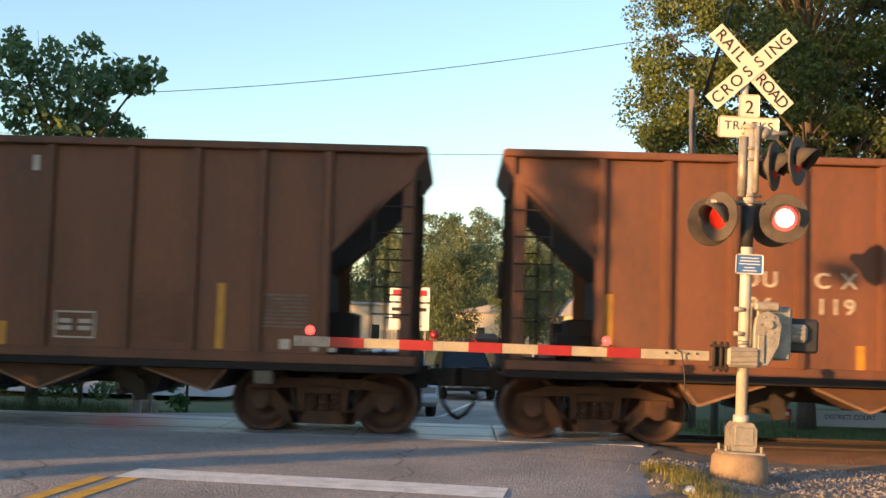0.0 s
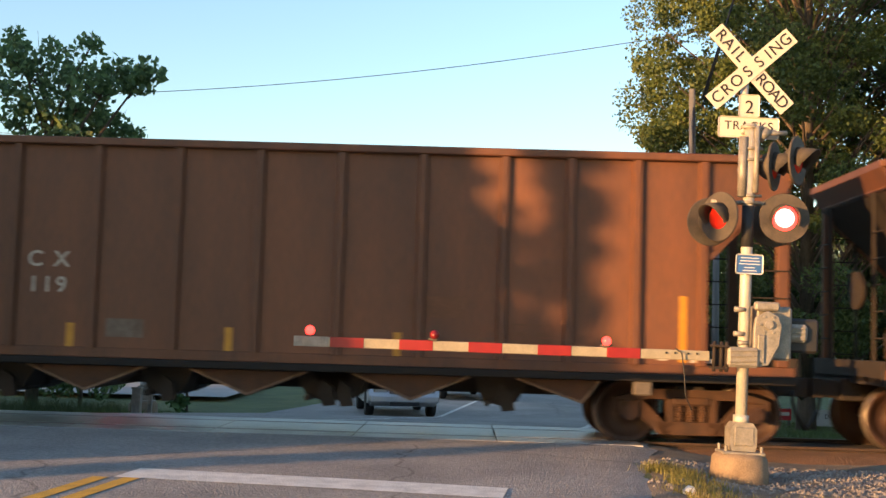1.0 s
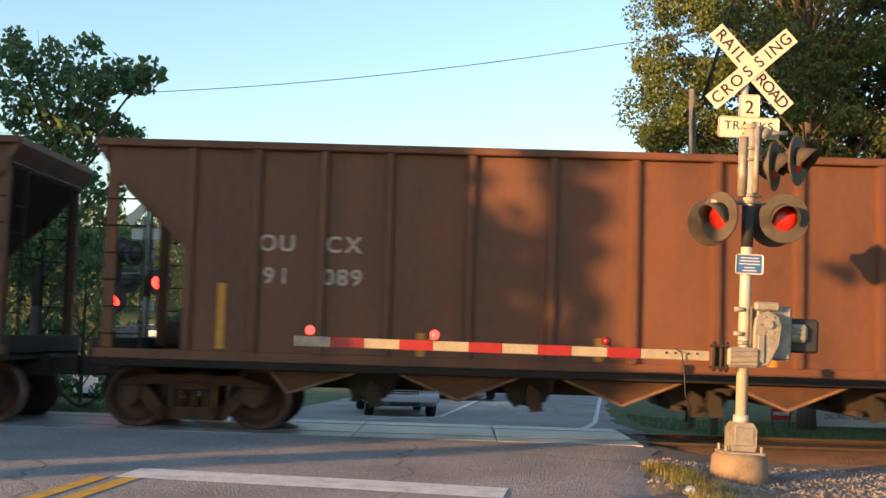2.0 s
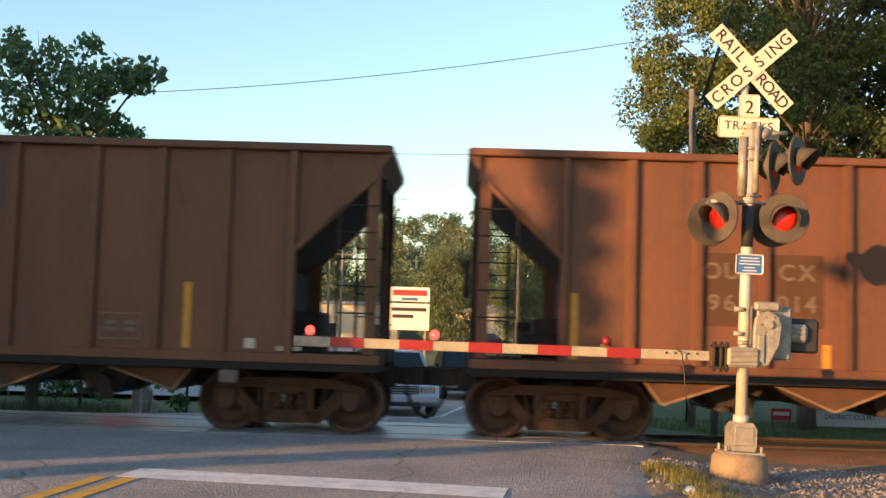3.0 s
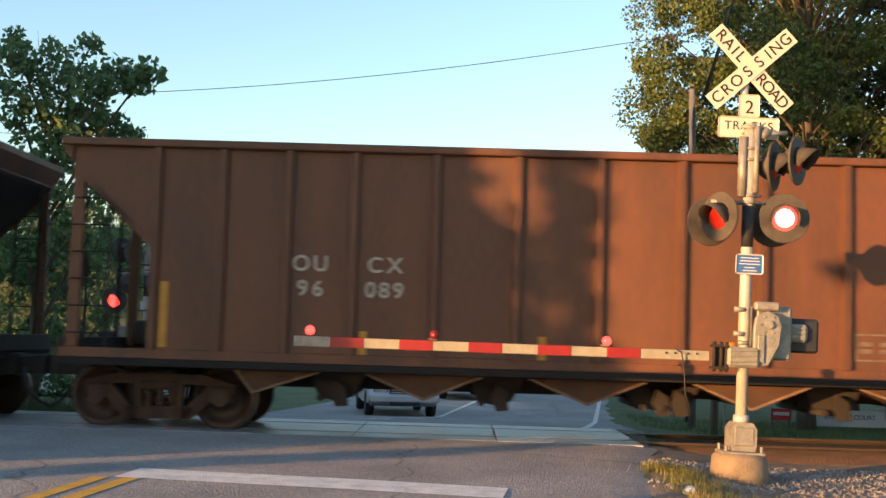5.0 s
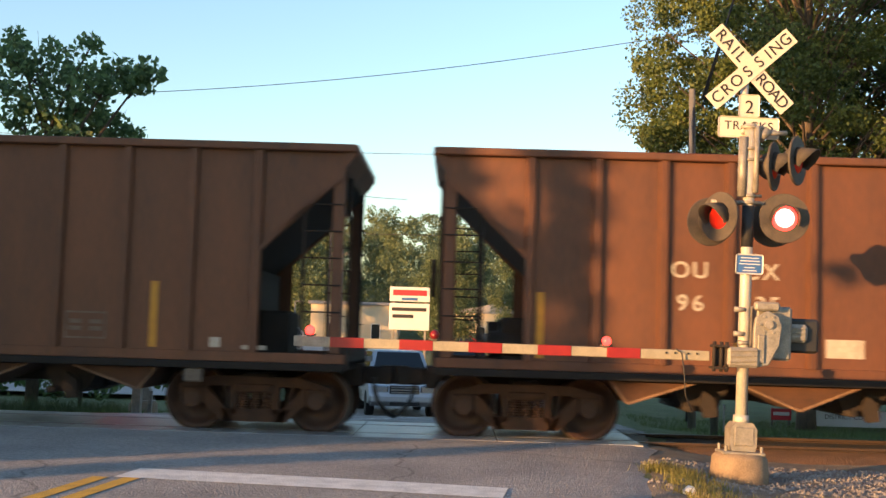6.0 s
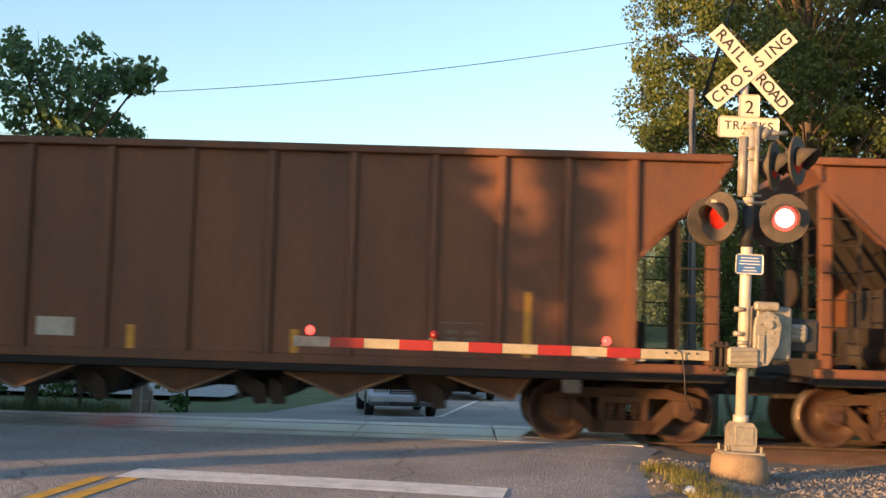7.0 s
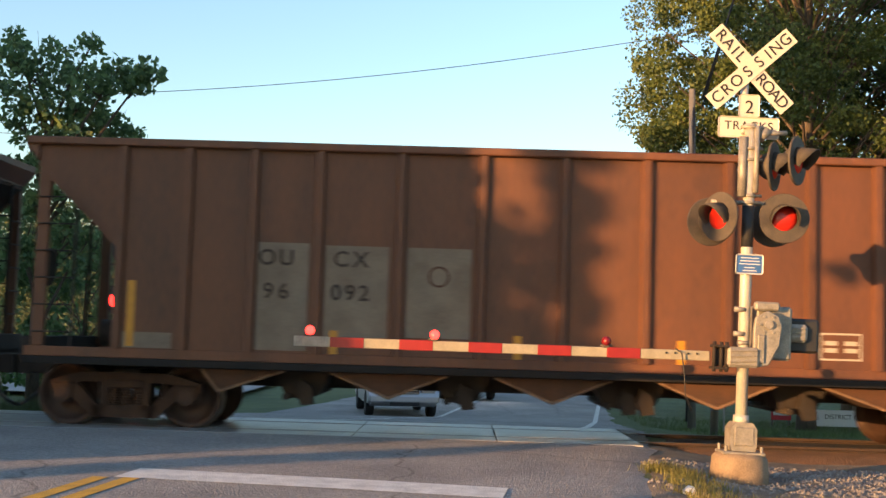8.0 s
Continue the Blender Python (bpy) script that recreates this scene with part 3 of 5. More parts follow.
def stencil_box(car, x, z, material):
    """A rectangular outline with a middle bar, and print bars in it."""
    bm = bmesh.new()
    w, h, b = 0.29, 0.19, 0.025
    y0, y1 = SKIN - 0.004, SKIN + 0.004
    outer = [(-w, -h), (w, -h), (w, h), (-w, h)]
    inner = [(-w + b, -h + b), (w - b, -h + b), (w - b, h - b), (-w + b, h - b)]
    lo = [bm.verts.new((x + p[0], y0, z + p[1])) for p in outer + inner]
    hi = [bm.verts.new((x + p[0], y1, z + p[1])) for p in outer + inner]
    for i in range(4):
        j = (i + 1) % 4
        bm.faces.new((lo[i], lo[j], lo[4 + j], lo[4 + i]))
        bm.faces.new((hi[i], lo[i], lo[j], hi[j]))
        bm.faces.new((hi[4 + i], lo[4 + i], lo[4 + j], hi[4 + j]))
    frame_ob = part("stencil_box", bm, material, car, "white stencilled data box")
    for k in range(2):
        for s in (-1, 1):
            bm = bmesh.new()
            box(bm, x + s * 0.14 - 0.09, x + s * 0.14 + 0.09, y0, y1, z - 0.08 + 0.1 * k, z - 0.02 + 0.1 * k)
            part("print_bar", bm, material, frame_ob)


# left letters, left number, right letters, right number, their x from the left end, height, paint
CARS = [
    (None, "brown hopper car with a pale louvred patch and no lettering"),
    (("OU", "96", "CX", "119", 3.57, 4.62, 2.36, 2.0, STENCIL, 0.31), "rusty brown coal hopper car lettered OUCX 96119"),
    (("OU", "91", "CX", "089", 2.57, 3.50, 2.67, 2.21, STENCIL, 0.32), "rusty brown coal hopper car lettered OUCX 91089"),
    (("OU", "96", "CX", "014", 3.53, 4.57, 2.46, 2.02, STENCIL_FADED, 0.32), "brown coal hopper car with faded lettering OUCX 96014"),
    (("OU", "96", "CX", "089", 3.54, 4.58, 2.40, 2.05, STENCIL, 0.31), "rusty brown coal hopper car lettered OUCX 96089"),
    (("OU", "96", "CX", "135", 3.58, 4.56, 2.46, 2.0, STENCIL, 0.32), "rusty brown coal hopper car lettered OUCX 96135"),
    (("OU", "96", "CX", "092", 3.55, 4.59, 2.47, 2.0, STENCIL_DARK, 0.31), "brown coal hopper car with pale grey patches lettered OUCX 96092"),
]
# yellow strips of each car: x from the left end, and whether it is a tall one
STRIPS = [
    ((9.28, False), (12.34, True)),
    ((1.47, True), (4.97, False), (7.20, False), (9.56, False), (13.53, True)),
    ((1.81, True), (4.62, False), (7.1, False), (9.5, False), (12.36, True)),
    ((1.48, True), (4.99, False), (8.43, False), (10.72, False), (12.61, True)),
    ((1.49, True), (4.3, False), (6.8, False), (9.4, False), (12.38, True)),
    ((1.50, True), (4.25, False), (6.8, False), (9.1, False), (12.35, True)),
    ((1.52, True), (4.38, False), (6.95, False), (9.22, False)),
]
TRAIN = []
for i, (marks, label) in enumerate(CARS):
    car = TEMPLATE if i == len(CARS) - 1 else copy_thing(TEMPLATE, Matrix())
    TRAIN.append(tagged(car, label, "hopper car", "hopper cars of the train"))
for i, (marks, label) in enumerate(CARS):
    car = TRAIN[i]
    if marks:
        a, b, c, d, xa, xc, z, z2, paint, size = marks
        if i == 6:
            plate(car, "paint_patch", 3.28 - HALF, 4.00 - HALF, 1.18, 2.69, PATCH_GREY, "pale grey paint patch")
            plate(car, "paint_patch", 4.23 - HALF, 5.12 - HALF, 1.39, 2.67, PATCH_GREY, "pale grey paint patch")
            plate(car, "paint_patch", 5.38 - HALF, 6.28 - HALF, 1.41, 2.67, PATCH_GREY, "pale grey paint patch")
            bm = bmesh.new()
            for q in range(24):
                a0, a1 = q * math.pi / 12, (q + 1) * math.pi / 12
                prism(bm, [(0.15 * math.cos(a0), 0.15 * math.sin(a0)), (0.15 * math.cos(a1), 0.15 * math.sin(a1)), (0.12 * math.cos(a1), 0.12 * math.sin(a1)), (0.12 * math.cos(a0), 0.12 * math.sin(a0))], SKIN - 0.008, SKIN - 0.002)
            bmesh.ops.remove_doubles(bm, verts=bm.verts[:], dist=0.0005)
            ring = part("round_mark", bm, PATCH_DARK, car, "dark ring mark")
            ring.location = (5.83 - HALF, 0, 2.27)
            plate(car, "paint_patch", 1.41 - HALF, 2.11 - HALF, 1.16, 1.38, PATCH_GREY, "pale grey paint patch")
        if i == 3:
            plate(car, "paint_patch", 3.2 - HALF, 3.85 - HALF, 1.7, 2.72, PATCH_DARK, "dark brown paint patch")
            plate(car, "paint_patch", 4.2 - HALF, 4.95 - HALF, 1.7, 2.72, PATCH_DARK, "dark brown paint patch")
        words(car, a, xa - HALF, z, size, paint, 0.275)
        words(car, b, xa - HALF, z2, size, paint, 0.215)
        words(car, c, xc - HALF, z, size, paint, 0.37 if i == 1 else 0.275)
        words(car, d, xc - HALF, z2, size, paint, 0.195)
    else:
        for k in range(9):
            plate(car, "louvre_bar", 12.95 - HALF, 13.55 - HALF, 1.5 + 0.055 * k, 1.53 + 0.055 * k, STENCIL_FADED)
    for q, (x, tall) in enumerate(STRIPS[i]):
        plate(car, "reflector", x - 0.055 - HALF, x + 0.055 - HALF, Z0 + (0.2 if tall else 0.06), Z0 + (1.12 if tall else 0.50), REFL_Y, "yellow reflective strip", SKIN - 0.002)
    stencil_box(car, (10.3 if i == 0 else 11.43) - HALF, 1.46, STENCIL if i in (0, 6) else FADED_BROWN if i == 1 else STENCIL_FADED)
    if i in (1, 5):
        plate(car, "paint_patch", 5.47 - HALF, 6.0 - HALF, 1.30, 1.56, STENCIL if i == 5 else STENCIL_FADED, "pale paint patch")
    if i in (0, 2, 3):
        plate(car, "paint_patch", 10.95 - HALF, 11.3 - HALF if i else 11.9 - HALF, 1.25, 1.95 if i == 0 else 1.7, FADED_BROWN, "faded brown paint patch", SKIN + 0.004)
    if i == 1:
        plate(car, "paint_patch", 9.7 - HALF, 10.5 - HALF, 1.7, 2.0, FADED_BROWN, "faded brown paint patch", SKIN + 0.004)
    if i == 0:
        plate(car, "small_plate", 9.58 - HALF, 9.68 - HALF, 3.62, 3.84, STENCIL)
        plate(car, "small_plate", 9.78 - HALF, 9.88 - HALF, 3.62, 3.84, STENCIL_FADED)
    plate(car, "small_plate", HALF - 1.5, HALF - 1.15, 1.18, 1.24, STENCIL)
    plate(car, "small_plate", HALF - 1.95, HALF - 1.8, 1.2, 1.34, STENCIL)


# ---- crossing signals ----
TURNED_LENSES = []                                    # lens, its extra turn, its lead in seconds


def lamp_head(parent, m, lit, roll=0.0, name="lamp_head"):
    """A round black background with a hooded red lens; faces local -y."""
    h = empty(name, m)
    h.parent = parent
    bm = bmesh.new()
    lathe(bm, [(0.10, 0.16), (0.15, 0.10), (0.16, 0.02), (0.285, 0.015), (0.29, 0.0), (0.285, -0.012), (0.155, -0.012)], 32)
    for f in bm.faces:
        f.smooth = False
    part("background_disc", bm, DISC, h)
    bm = bmesh.new()
    n = 16
    a0, a1 = radians(-20), radians(200)
    rows = []
    for r in (0.155, 0.165):
        for end in (0, 1):
            row = []
            for i in range(n + 1):
                a = a0 + (a1 - a0) * i / n
                ln = 0.012 + (0.24 * max(0.12, math.sin((a - a0) / (a1 - a0) * math.pi)) ** 0.6 if end else 0)
                row.append(bm.verts.new((r * math.cos(a), -ln, r * math.sin(a) - (0.04 if end else 0))))
            rows.append(row)
    for p, q in ((0, 1), (1, 3), (3, 2), (2, 0)):
        for i in range(n):
            bm.faces.new((rows[p][i], rows[p][i + 1], rows[q][i + 1], rows[q][i])).smooth = True
    bmesh.ops.recalc_face_normals(bm, faces=bm.faces[:])
    visor = part("visor", bm, VISOR, h)
    visor.rotation_euler = (0, radians(-roll), 0)
    # one lens face glows, one is dark; turning it stands in for switching
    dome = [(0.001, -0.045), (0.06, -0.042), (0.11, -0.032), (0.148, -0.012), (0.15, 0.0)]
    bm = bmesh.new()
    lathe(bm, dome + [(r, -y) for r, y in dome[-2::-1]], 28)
    # pale core and red rim put the lamp's bloom into the glow
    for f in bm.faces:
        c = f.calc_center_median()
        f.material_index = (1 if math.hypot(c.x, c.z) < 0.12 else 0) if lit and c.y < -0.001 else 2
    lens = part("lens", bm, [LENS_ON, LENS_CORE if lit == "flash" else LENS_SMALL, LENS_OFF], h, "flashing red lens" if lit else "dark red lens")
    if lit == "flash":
        TURNED_LENSES.append((lens, 0.0, 0.0))
    return h


def crossing_signal(m, label, far=False):
    s = empty("crossing_signal", m)
    tagged(s, label, "crossing signal", "crossing signals")
    bm = bmesh.new()
    lathe(bm, [(0.33, -0.25), (0.33, 0.0), (0.31, 0.22), (0.27, 0.27), (0.001, 0.275)], 20, m=pose(0, 0, 0, 90, 0, 0))
    for v in bm.verts:
        v.co += 0.012 * noise.noise_vector(v.co * 9)
    part("foundation", bm, CONCRETE, s, "rough concrete foundation")
    bm = bmesh.new()
    box(bm, -0.24, 0.24, -0.2, 0.2, 0.26, 0.295, 0.01)
    prism(bm, [(-0.13, 0.3), (0.13, 0.3), (0.15, 0.36), (0.15, 0.55), (0.10, 0.62), (-0.10, 0.62), (-0.15, 0.55), (-0.15, 0.36)], -0.15, 0.12)
    box(bm, -0.11, 0.11, -0.165, -0.15, 0.36, 0.57, 0.01)
    for x in (-0.2, 0.2):
        for y in (-0.16, 0.16):
            tube(bm, (x, y, 0.28), (x, y, 0.36), 0.018, seg=6)
    part("junction_box_base", bm, SILVER, s, "cast aluminium junction box base")
    bm = bmesh.new()
    tube(bm, (0, 0, 0.3), (0, 0, 4.06), 0.066, seg=20)
    tube(bm, (0, 0, 0.6), (0, 0, 0.7), 0.09, seg=20)
    part("mast", bm, ALUM, s, "round aluminium mast")
    bm = bmesh.new()
    tube(bm, (-0.05, 0.15, 3.3), (-0.05, 0.15, 4.9), 0.045, seg=14)
    for z in (3.5, 3.95):
        box(bm, -0.1, 0.02, 0.0, 0.16, z, z + 0.06, 0.01)
    part("sign_pole", bm, ALUM, s)
    bm = bmesh.new()
    tube(bm, (0, 0, 2.62), (0, 0, 3.1), 0.069, seg=20)
    part("mast_wrap", bm, BLACK, s, "black wrapped mast section")
    bm = bmesh.new()
    for z in (3.12, 3.2, 3.62, 3.75, 4.0):
        tube(bm, (0, 0, z), (0, 0, z + 0.035), 0.085, seg=16)
        tube(bm, (-0.12, -0.03, z + 0.02), (0.14, -0.03, z + 0.02), 0.018, seg=8)
    tube(bm, (-0.09, -0.04, 3.2), (-0.09, -0.04, 3.9), 0.05, seg=12)
    tube(bm, (0.06, -0.06, 3.25), (0.06, -0.06, 4.02), 0.035, seg=10)
    tube(bm, (0.1, 0, 3.95), (0.42, 0.0, 3.98), 0.028, seg=10)
    tube(bm, (0.10, 0, 3.9), (0.2, 0.0, 4.0), 0.06, seg=10)
    part("bracket", bm, SILVER, s, "aluminium conduit and brackets")
    bm = bmesh.new()
    tube(bm, (-0.42, 0.05, 3.14), (0.58, 0.05, 3.14), 0.024, seg=8)
    tube(bm, (-0.35, 0.1, 2.95), (-0.35, 0.05, 3.14), 0.03, seg=8)
    tube(bm, (0.5, 0.1, 2.95), (0.5, 0.05, 3.14), 0.03, seg=8)
    part("cross_arm", bm, SILVER, s)
    # crossbuck
    yb = 0.09
    x0, zc = 0.005, 4.735
    for k, ang in ((0, 46.0), (1, -43.0)):
        bm = bmesh.new()
        box(bm, -0.63, 0.63, -0.004, 0.004, -0.105, 0.105, 0.002)
        blade = part("crossbuck_blade", bm, SIGN_W, s, "white crossbuck blade")
        blade.matrix_basis = pose(x0, yb - 0.012 * k, zc, 0, ang, 0)
        if far:
            continue
        letters = zip("RAILROAD", (-0.53, -0.40, -0.29, -0.19, 0.17, 0.29, 0.41, 0.53)) if k == 0 else zip("CROSSING", (-0.53, -0.385, -0.23, -0.06, 0.12, 0.26, 0.38, 0.53))
        for ch, off in letters:
            text_mesh("lettering", ch, 0.19, LETTER, pose(off, -0.008, 0, 90, 0, 0), blade, 0.002, bold=0.001)
    bm = bmesh.new()
    box(bm, -0.12, 0.12, -0.004, 0.004, 0.0, 0.27, 0.02)
    box(bm, -0.355, 0.355, -0.006, 0.002, -0.25, 0.0, 0.02)
    count = part("track_count_sign", bm, SIGN_W, s, "white track count sign")
    count.location = (-0.005, yb, 4.16)
    if not far:
        text_mesh("lettering", "2", 0.22, LETTER, pose(0, -0.010, 0.11, 90, 0, 0), count, 0.002)
        text_mesh("lettering", "TRACKS", 0.145, LETTER, pose(0, -0.010, -0.11, 90, 0, 0), count, 0.002, space=1.1)
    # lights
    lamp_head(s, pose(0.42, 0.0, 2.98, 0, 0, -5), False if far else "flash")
    if far:
        lamp_head(s, pose(0.62, 0.34, 2.52, 0, 0, 180), True)
        lamp_head(s, pose(-0.34, 0.30, 2.93, 0, 0, 180), True)
    else:
        lamp_head(s, pose(0.42, 0.44, 2.97, 0, 0, 172), False)
        lamp_head(s, pose(-0.34, 0.42, 2.94, 0, 0, 190), False)
    lamp_head(s, pose(-0.33, 0.0, 2.96, 0, 0, -58), False)
    lamp_head(s, pose(0.57, 0.06, 3.67, 0, 0, 54), False)
    lamp_head(s, pose(0.30, 0.06, 3.59, 0, 0, 60), False)
    # notice plate
    bm = bmesh.new()
    box(bm, -0.155, 0.155, -0.105, -0.1, -0.115, 0.115, 0.02)
    notice = part("notice_plate", bm, WHITE, s, "small blue and white notice plate")
    notice.location = (0.01, 0, 2.42)
    bm = bmesh.new()
    box(bm, -0.14, 0.14, -0.112, -0.105, -0.1, 0.1, 0.01)
    part("blue_field", bm, BLUE, notice)
    bm = bmesh.new()
    for z, w in ((0.07, 0.1), (0.035, 0.11), (0.0, 0.12), (-0.04, 0.06), (-0.075, 0.08)):
        box(bm, -w, w, -0.116, -0.112, z - 0.005, z + 0.005)
    part("print_bar", bm, WHITE, notice)
    # gate mechanism
    bm = bmesh.new()
    box(bm, 0.14, 0.56, 0.02, 0.42, 1.34, 1.96, 0.03)
    box(bm, 0.1, 0.38, -0.1, 0.02, 1.9, 2.0, 0.02)
    part("mechanism_case", bm, SILVER, s, "silver gate mechanism case")
    bm = bmesh.new()
    pts = [(0.08, 1.24), (0.26, 1.28), (0.37, 1.5), (0.40, 1.72), (0.36, 1.84), (0.24, 1.9), (0.10, 1.82), (0.08, 1.7)]
    prism(bm, pts, -0.14, -0.06)
    bmesh.ops.bevel(bm, geom=bm.edges[:], offset=0.012, segments=1, affect="EDGES")
    tube(bm, (0.24, -0.14, 1.74), (0.24, -0.18, 1.74), 0.05, seg=14)
    for i in range(6):
        a = i * math.pi / 3
        tube(bm, (0.24 + 0.1 * math.cos(a), -0.14, 1.74 + 0.1 * math.sin(a)), (0.24 + 0.1 * math.cos(a), -0.16, 1.74 + 0.1 * math.sin(a)), 0.014, seg=6)
    box(bm, 0.12, 0.2, -0.17, -0.14, 1.3, 1.62, 0.01)
    part("crank_plate", bm, SILVER, s, "bolted gate crank plate")
    bm = bmesh.new()
    box(bm, -0.22, 0.14, -0.2, 0.1, 1.24, 1.47, 0.03)
    for z in (1.3, 1.36, 1.42):
        tube(bm, (-0.2, -0.21, z), (0.1, -0.21, z + 0.02), 0.012, seg=6)
    part("arm_support", bm, SILVER, s)
    bm = bmesh.new()
    for z in (1.22, 1.47):
        box(bm, -0.38, -0.2, -0.17, 0.03, z - 0.015, z + 0.015, 0.005)
    for x in (-0.36, -0.28, -0.22):
        tube(bm, (x, -0.12, 1.18), (x, -0.12, 1.52), 0.022, seg=8)
    box(bm, -0.34, -0.24, -0.1, 0.0, 1.24, 1.46, 0.01)
    part("arm_hinge", bm, CAR_DARK, s, "dark bolted arm hinge")
    for x, z in ((-0.08, 1.52), (-0.13, 1.62), (-0.13, 1.90)):
        bm = bmesh.new()
        tube(bm, (x, -0.05, z), (x + 0.12, -0.05, z), 0.03, seg=8)
        part("clamp", bm, SILVER, s)
    bm = bmesh.new()
    box(bm, 0.56, 0.93, 0.2, 0.5, 1.44, 1.84, 0.03)
    part("motor_case", bm, BLACK, s, "dark gate motor case")
    bm = bmesh.new()
    box(bm, 0.55, 0.78, 0.12, 0.2, 1.56, 1.77, 0.035)
    for q in range(3):
        box(bm, 0.58, 0.74, 0.105, 0.12, 1.61 + 0.05 * q, 1.63 + 0.05 * q, 0.004)
    part("motor_drum", bm, SILVER, s)
    # arm
    drop = pose(-0.40, -0.08, 1.35, 0, -1.0, 0)
    arm = empty("gate_arm", drop)
    arm.parent = s
    reds = [-0.79 - 0.788 * i for i in range(5)]
    bm = bmesh.new()
    box(bm, -4.74, 0, -0.012, 0.03, -0.056, 0.056, 0.008)
    for f in bm.faces:
        f.material_index = 0
    part("arm_board", bm, ARM_W, arm, "white reflective gate arm")
    for x in reds:
        bm = bmesh.new()
        box(bm, x - 0.385, x, -0.018, 0.036, -0.058, 0.058, 0.004)
        part("red_band", bm, ARM_R, arm, "red reflective band")
    bm = bmesh.new()
    box(bm, -4.74, -4.35, -0.018, 0.036, -0.058, 0.058, 0.004)
    part("arm_tip", bm, SILVER, arm)
    bm = bmesh.new()
    for x in (-0.15, -0.25, -0.4, -0.5):
        tube(bm, (x, -0.03, 0.02), (x, -0.01, 0.02), 0.012, seg=6)
    path_tube(bm, [(-0.4, -0.03, 0.07), (-0.33, -0.06, 0.02), (-0.3, -0.06, -0.2), (-0.28, -0.05, -0.45), (-0.2, -0.02, -0.62)], 0.008)
    part("arm_cable", bm, BLACK, arm)
    for i, x in enumerate((-4.56, -3.14, -1.18)):
        bm = bmesh.new()
        box(bm, -0.035, 0.035, -0.03, 0.03, -0.075, -0.045, 0.005)
        tube(bm, (-0.07, 0, -0.05), (0.07, 0, -0.05), 0.012, seg=8)
        lamp = part("arm_lamp", bm, DISC, arm, "small red gate arm lamp")
        lamp.location = (x, 0.01, 0.125)
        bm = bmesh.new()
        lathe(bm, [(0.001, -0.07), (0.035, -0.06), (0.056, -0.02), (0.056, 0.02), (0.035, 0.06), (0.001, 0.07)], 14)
        # only the front half glows; a half-turn stands in for going out
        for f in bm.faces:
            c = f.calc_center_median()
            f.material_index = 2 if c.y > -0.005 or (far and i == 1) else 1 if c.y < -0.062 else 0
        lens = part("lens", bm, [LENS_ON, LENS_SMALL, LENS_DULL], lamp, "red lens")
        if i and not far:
            TURNED_LENSES.append((lens, 180.0 if i == 1 else 0.0, 0.015))
    return s


crossing_signal(pose(3.44, 13.2, -0.05, 0, 1.4, 0), "silver railroad crossing signal with crossbuck and lowered gate arm")
crossing_signal(pose(-6.62, 26.0, gz(0, 26) - 0.05, 0, 1.2, 178), "grey railroad crossing signal seen from behind beyond the tracks", True)


def unseen_signal(at):
    """Unseen lamps on a mast of their own, added so the low sun throws their shadow on the train."""
    s = empty("side_road_signal", pose(at.x, at.y, gz(at.x, at.y), 0, 0, 219))
    tagged(s, "unseen silver signal mast placed to throw a lamp shadow", "crossing signal", "crossing signals")
    z = at.z - gz(at.x, at.y)
    for k in (0, 1):
        lamp_head(s, pose(0, 0.47 * k, z, 0, 0, 0), False)
    bm = bmesh.new()
    tube(bm, (0, 0.1, z + 0.19), (0, 1.5, z + 0.16), 0.022, seg=8)
    part("cross_arm", bm, SILVER, s)
    bm = bmesh.new()
    tube(bm, (0, 1.5, -0.1), (0, 1.5, z + 0.5), 0.066, seg=14)
    part("mast", bm, ALUM, s)
    bm = bmesh.new()
    lathe(bm, [(0.33, -0.25), (0.33, 0.0), (0.30, 0.2), (0.001, 0.21)], 18, m=pose(0, 1.5, 0, 90, 0, 0))
    part("foundation", bm, CONCRETE, s)


sun_dir = Vector((math.sin(radians(SUN_AZ)), math.cos(radians(SUN_AZ)), math.tan(radians(SUN_EL))))
# placed out of view, 20 m up the sun's line from the wanted shadow
unseen_signal(Vector((5.63, 16.0, 2.47)) + 20.0 * sun_dir)


# ---- trees ----
def leaf_cloud(rng, centres, radii, per, size, flat=0.75):
    """Diamond leaves scattered round clump centres, as vertices and faces."""
    n = len(centres) * per
    c = np.repeat(np.array(centres), per, 0)
    r = np.repeat(np.array(radii), per)[:, None]
    d = rng.normal(size=(n, 3))
    d /= np.linalg.norm(d, axis=1)[:, None]
    p = c + d * r * rng.uniform(0.25, 1, (n, 1)) ** 0.6 * np.array([1, 1, flat])
    u = rng.normal(size=(n, 3))
    u /= np.linalg.norm(u, axis=1)[:, None]
    w = np.cross(u, rng.normal(size=(n, 3)))
    w /= np.linalg.norm(w, axis=1)[:, None]
    s = size * rng.uniform(0.6, 1.3, (n, 1))
    v = np.stack([p - u * s * 0.5, p + w * s * 0.32, p + u * s * 0.5, p - w * s * 0.32], 1).reshape(-1, 3)
    f = np.arange(n * 4).reshape(-1, 4)
    return v, f


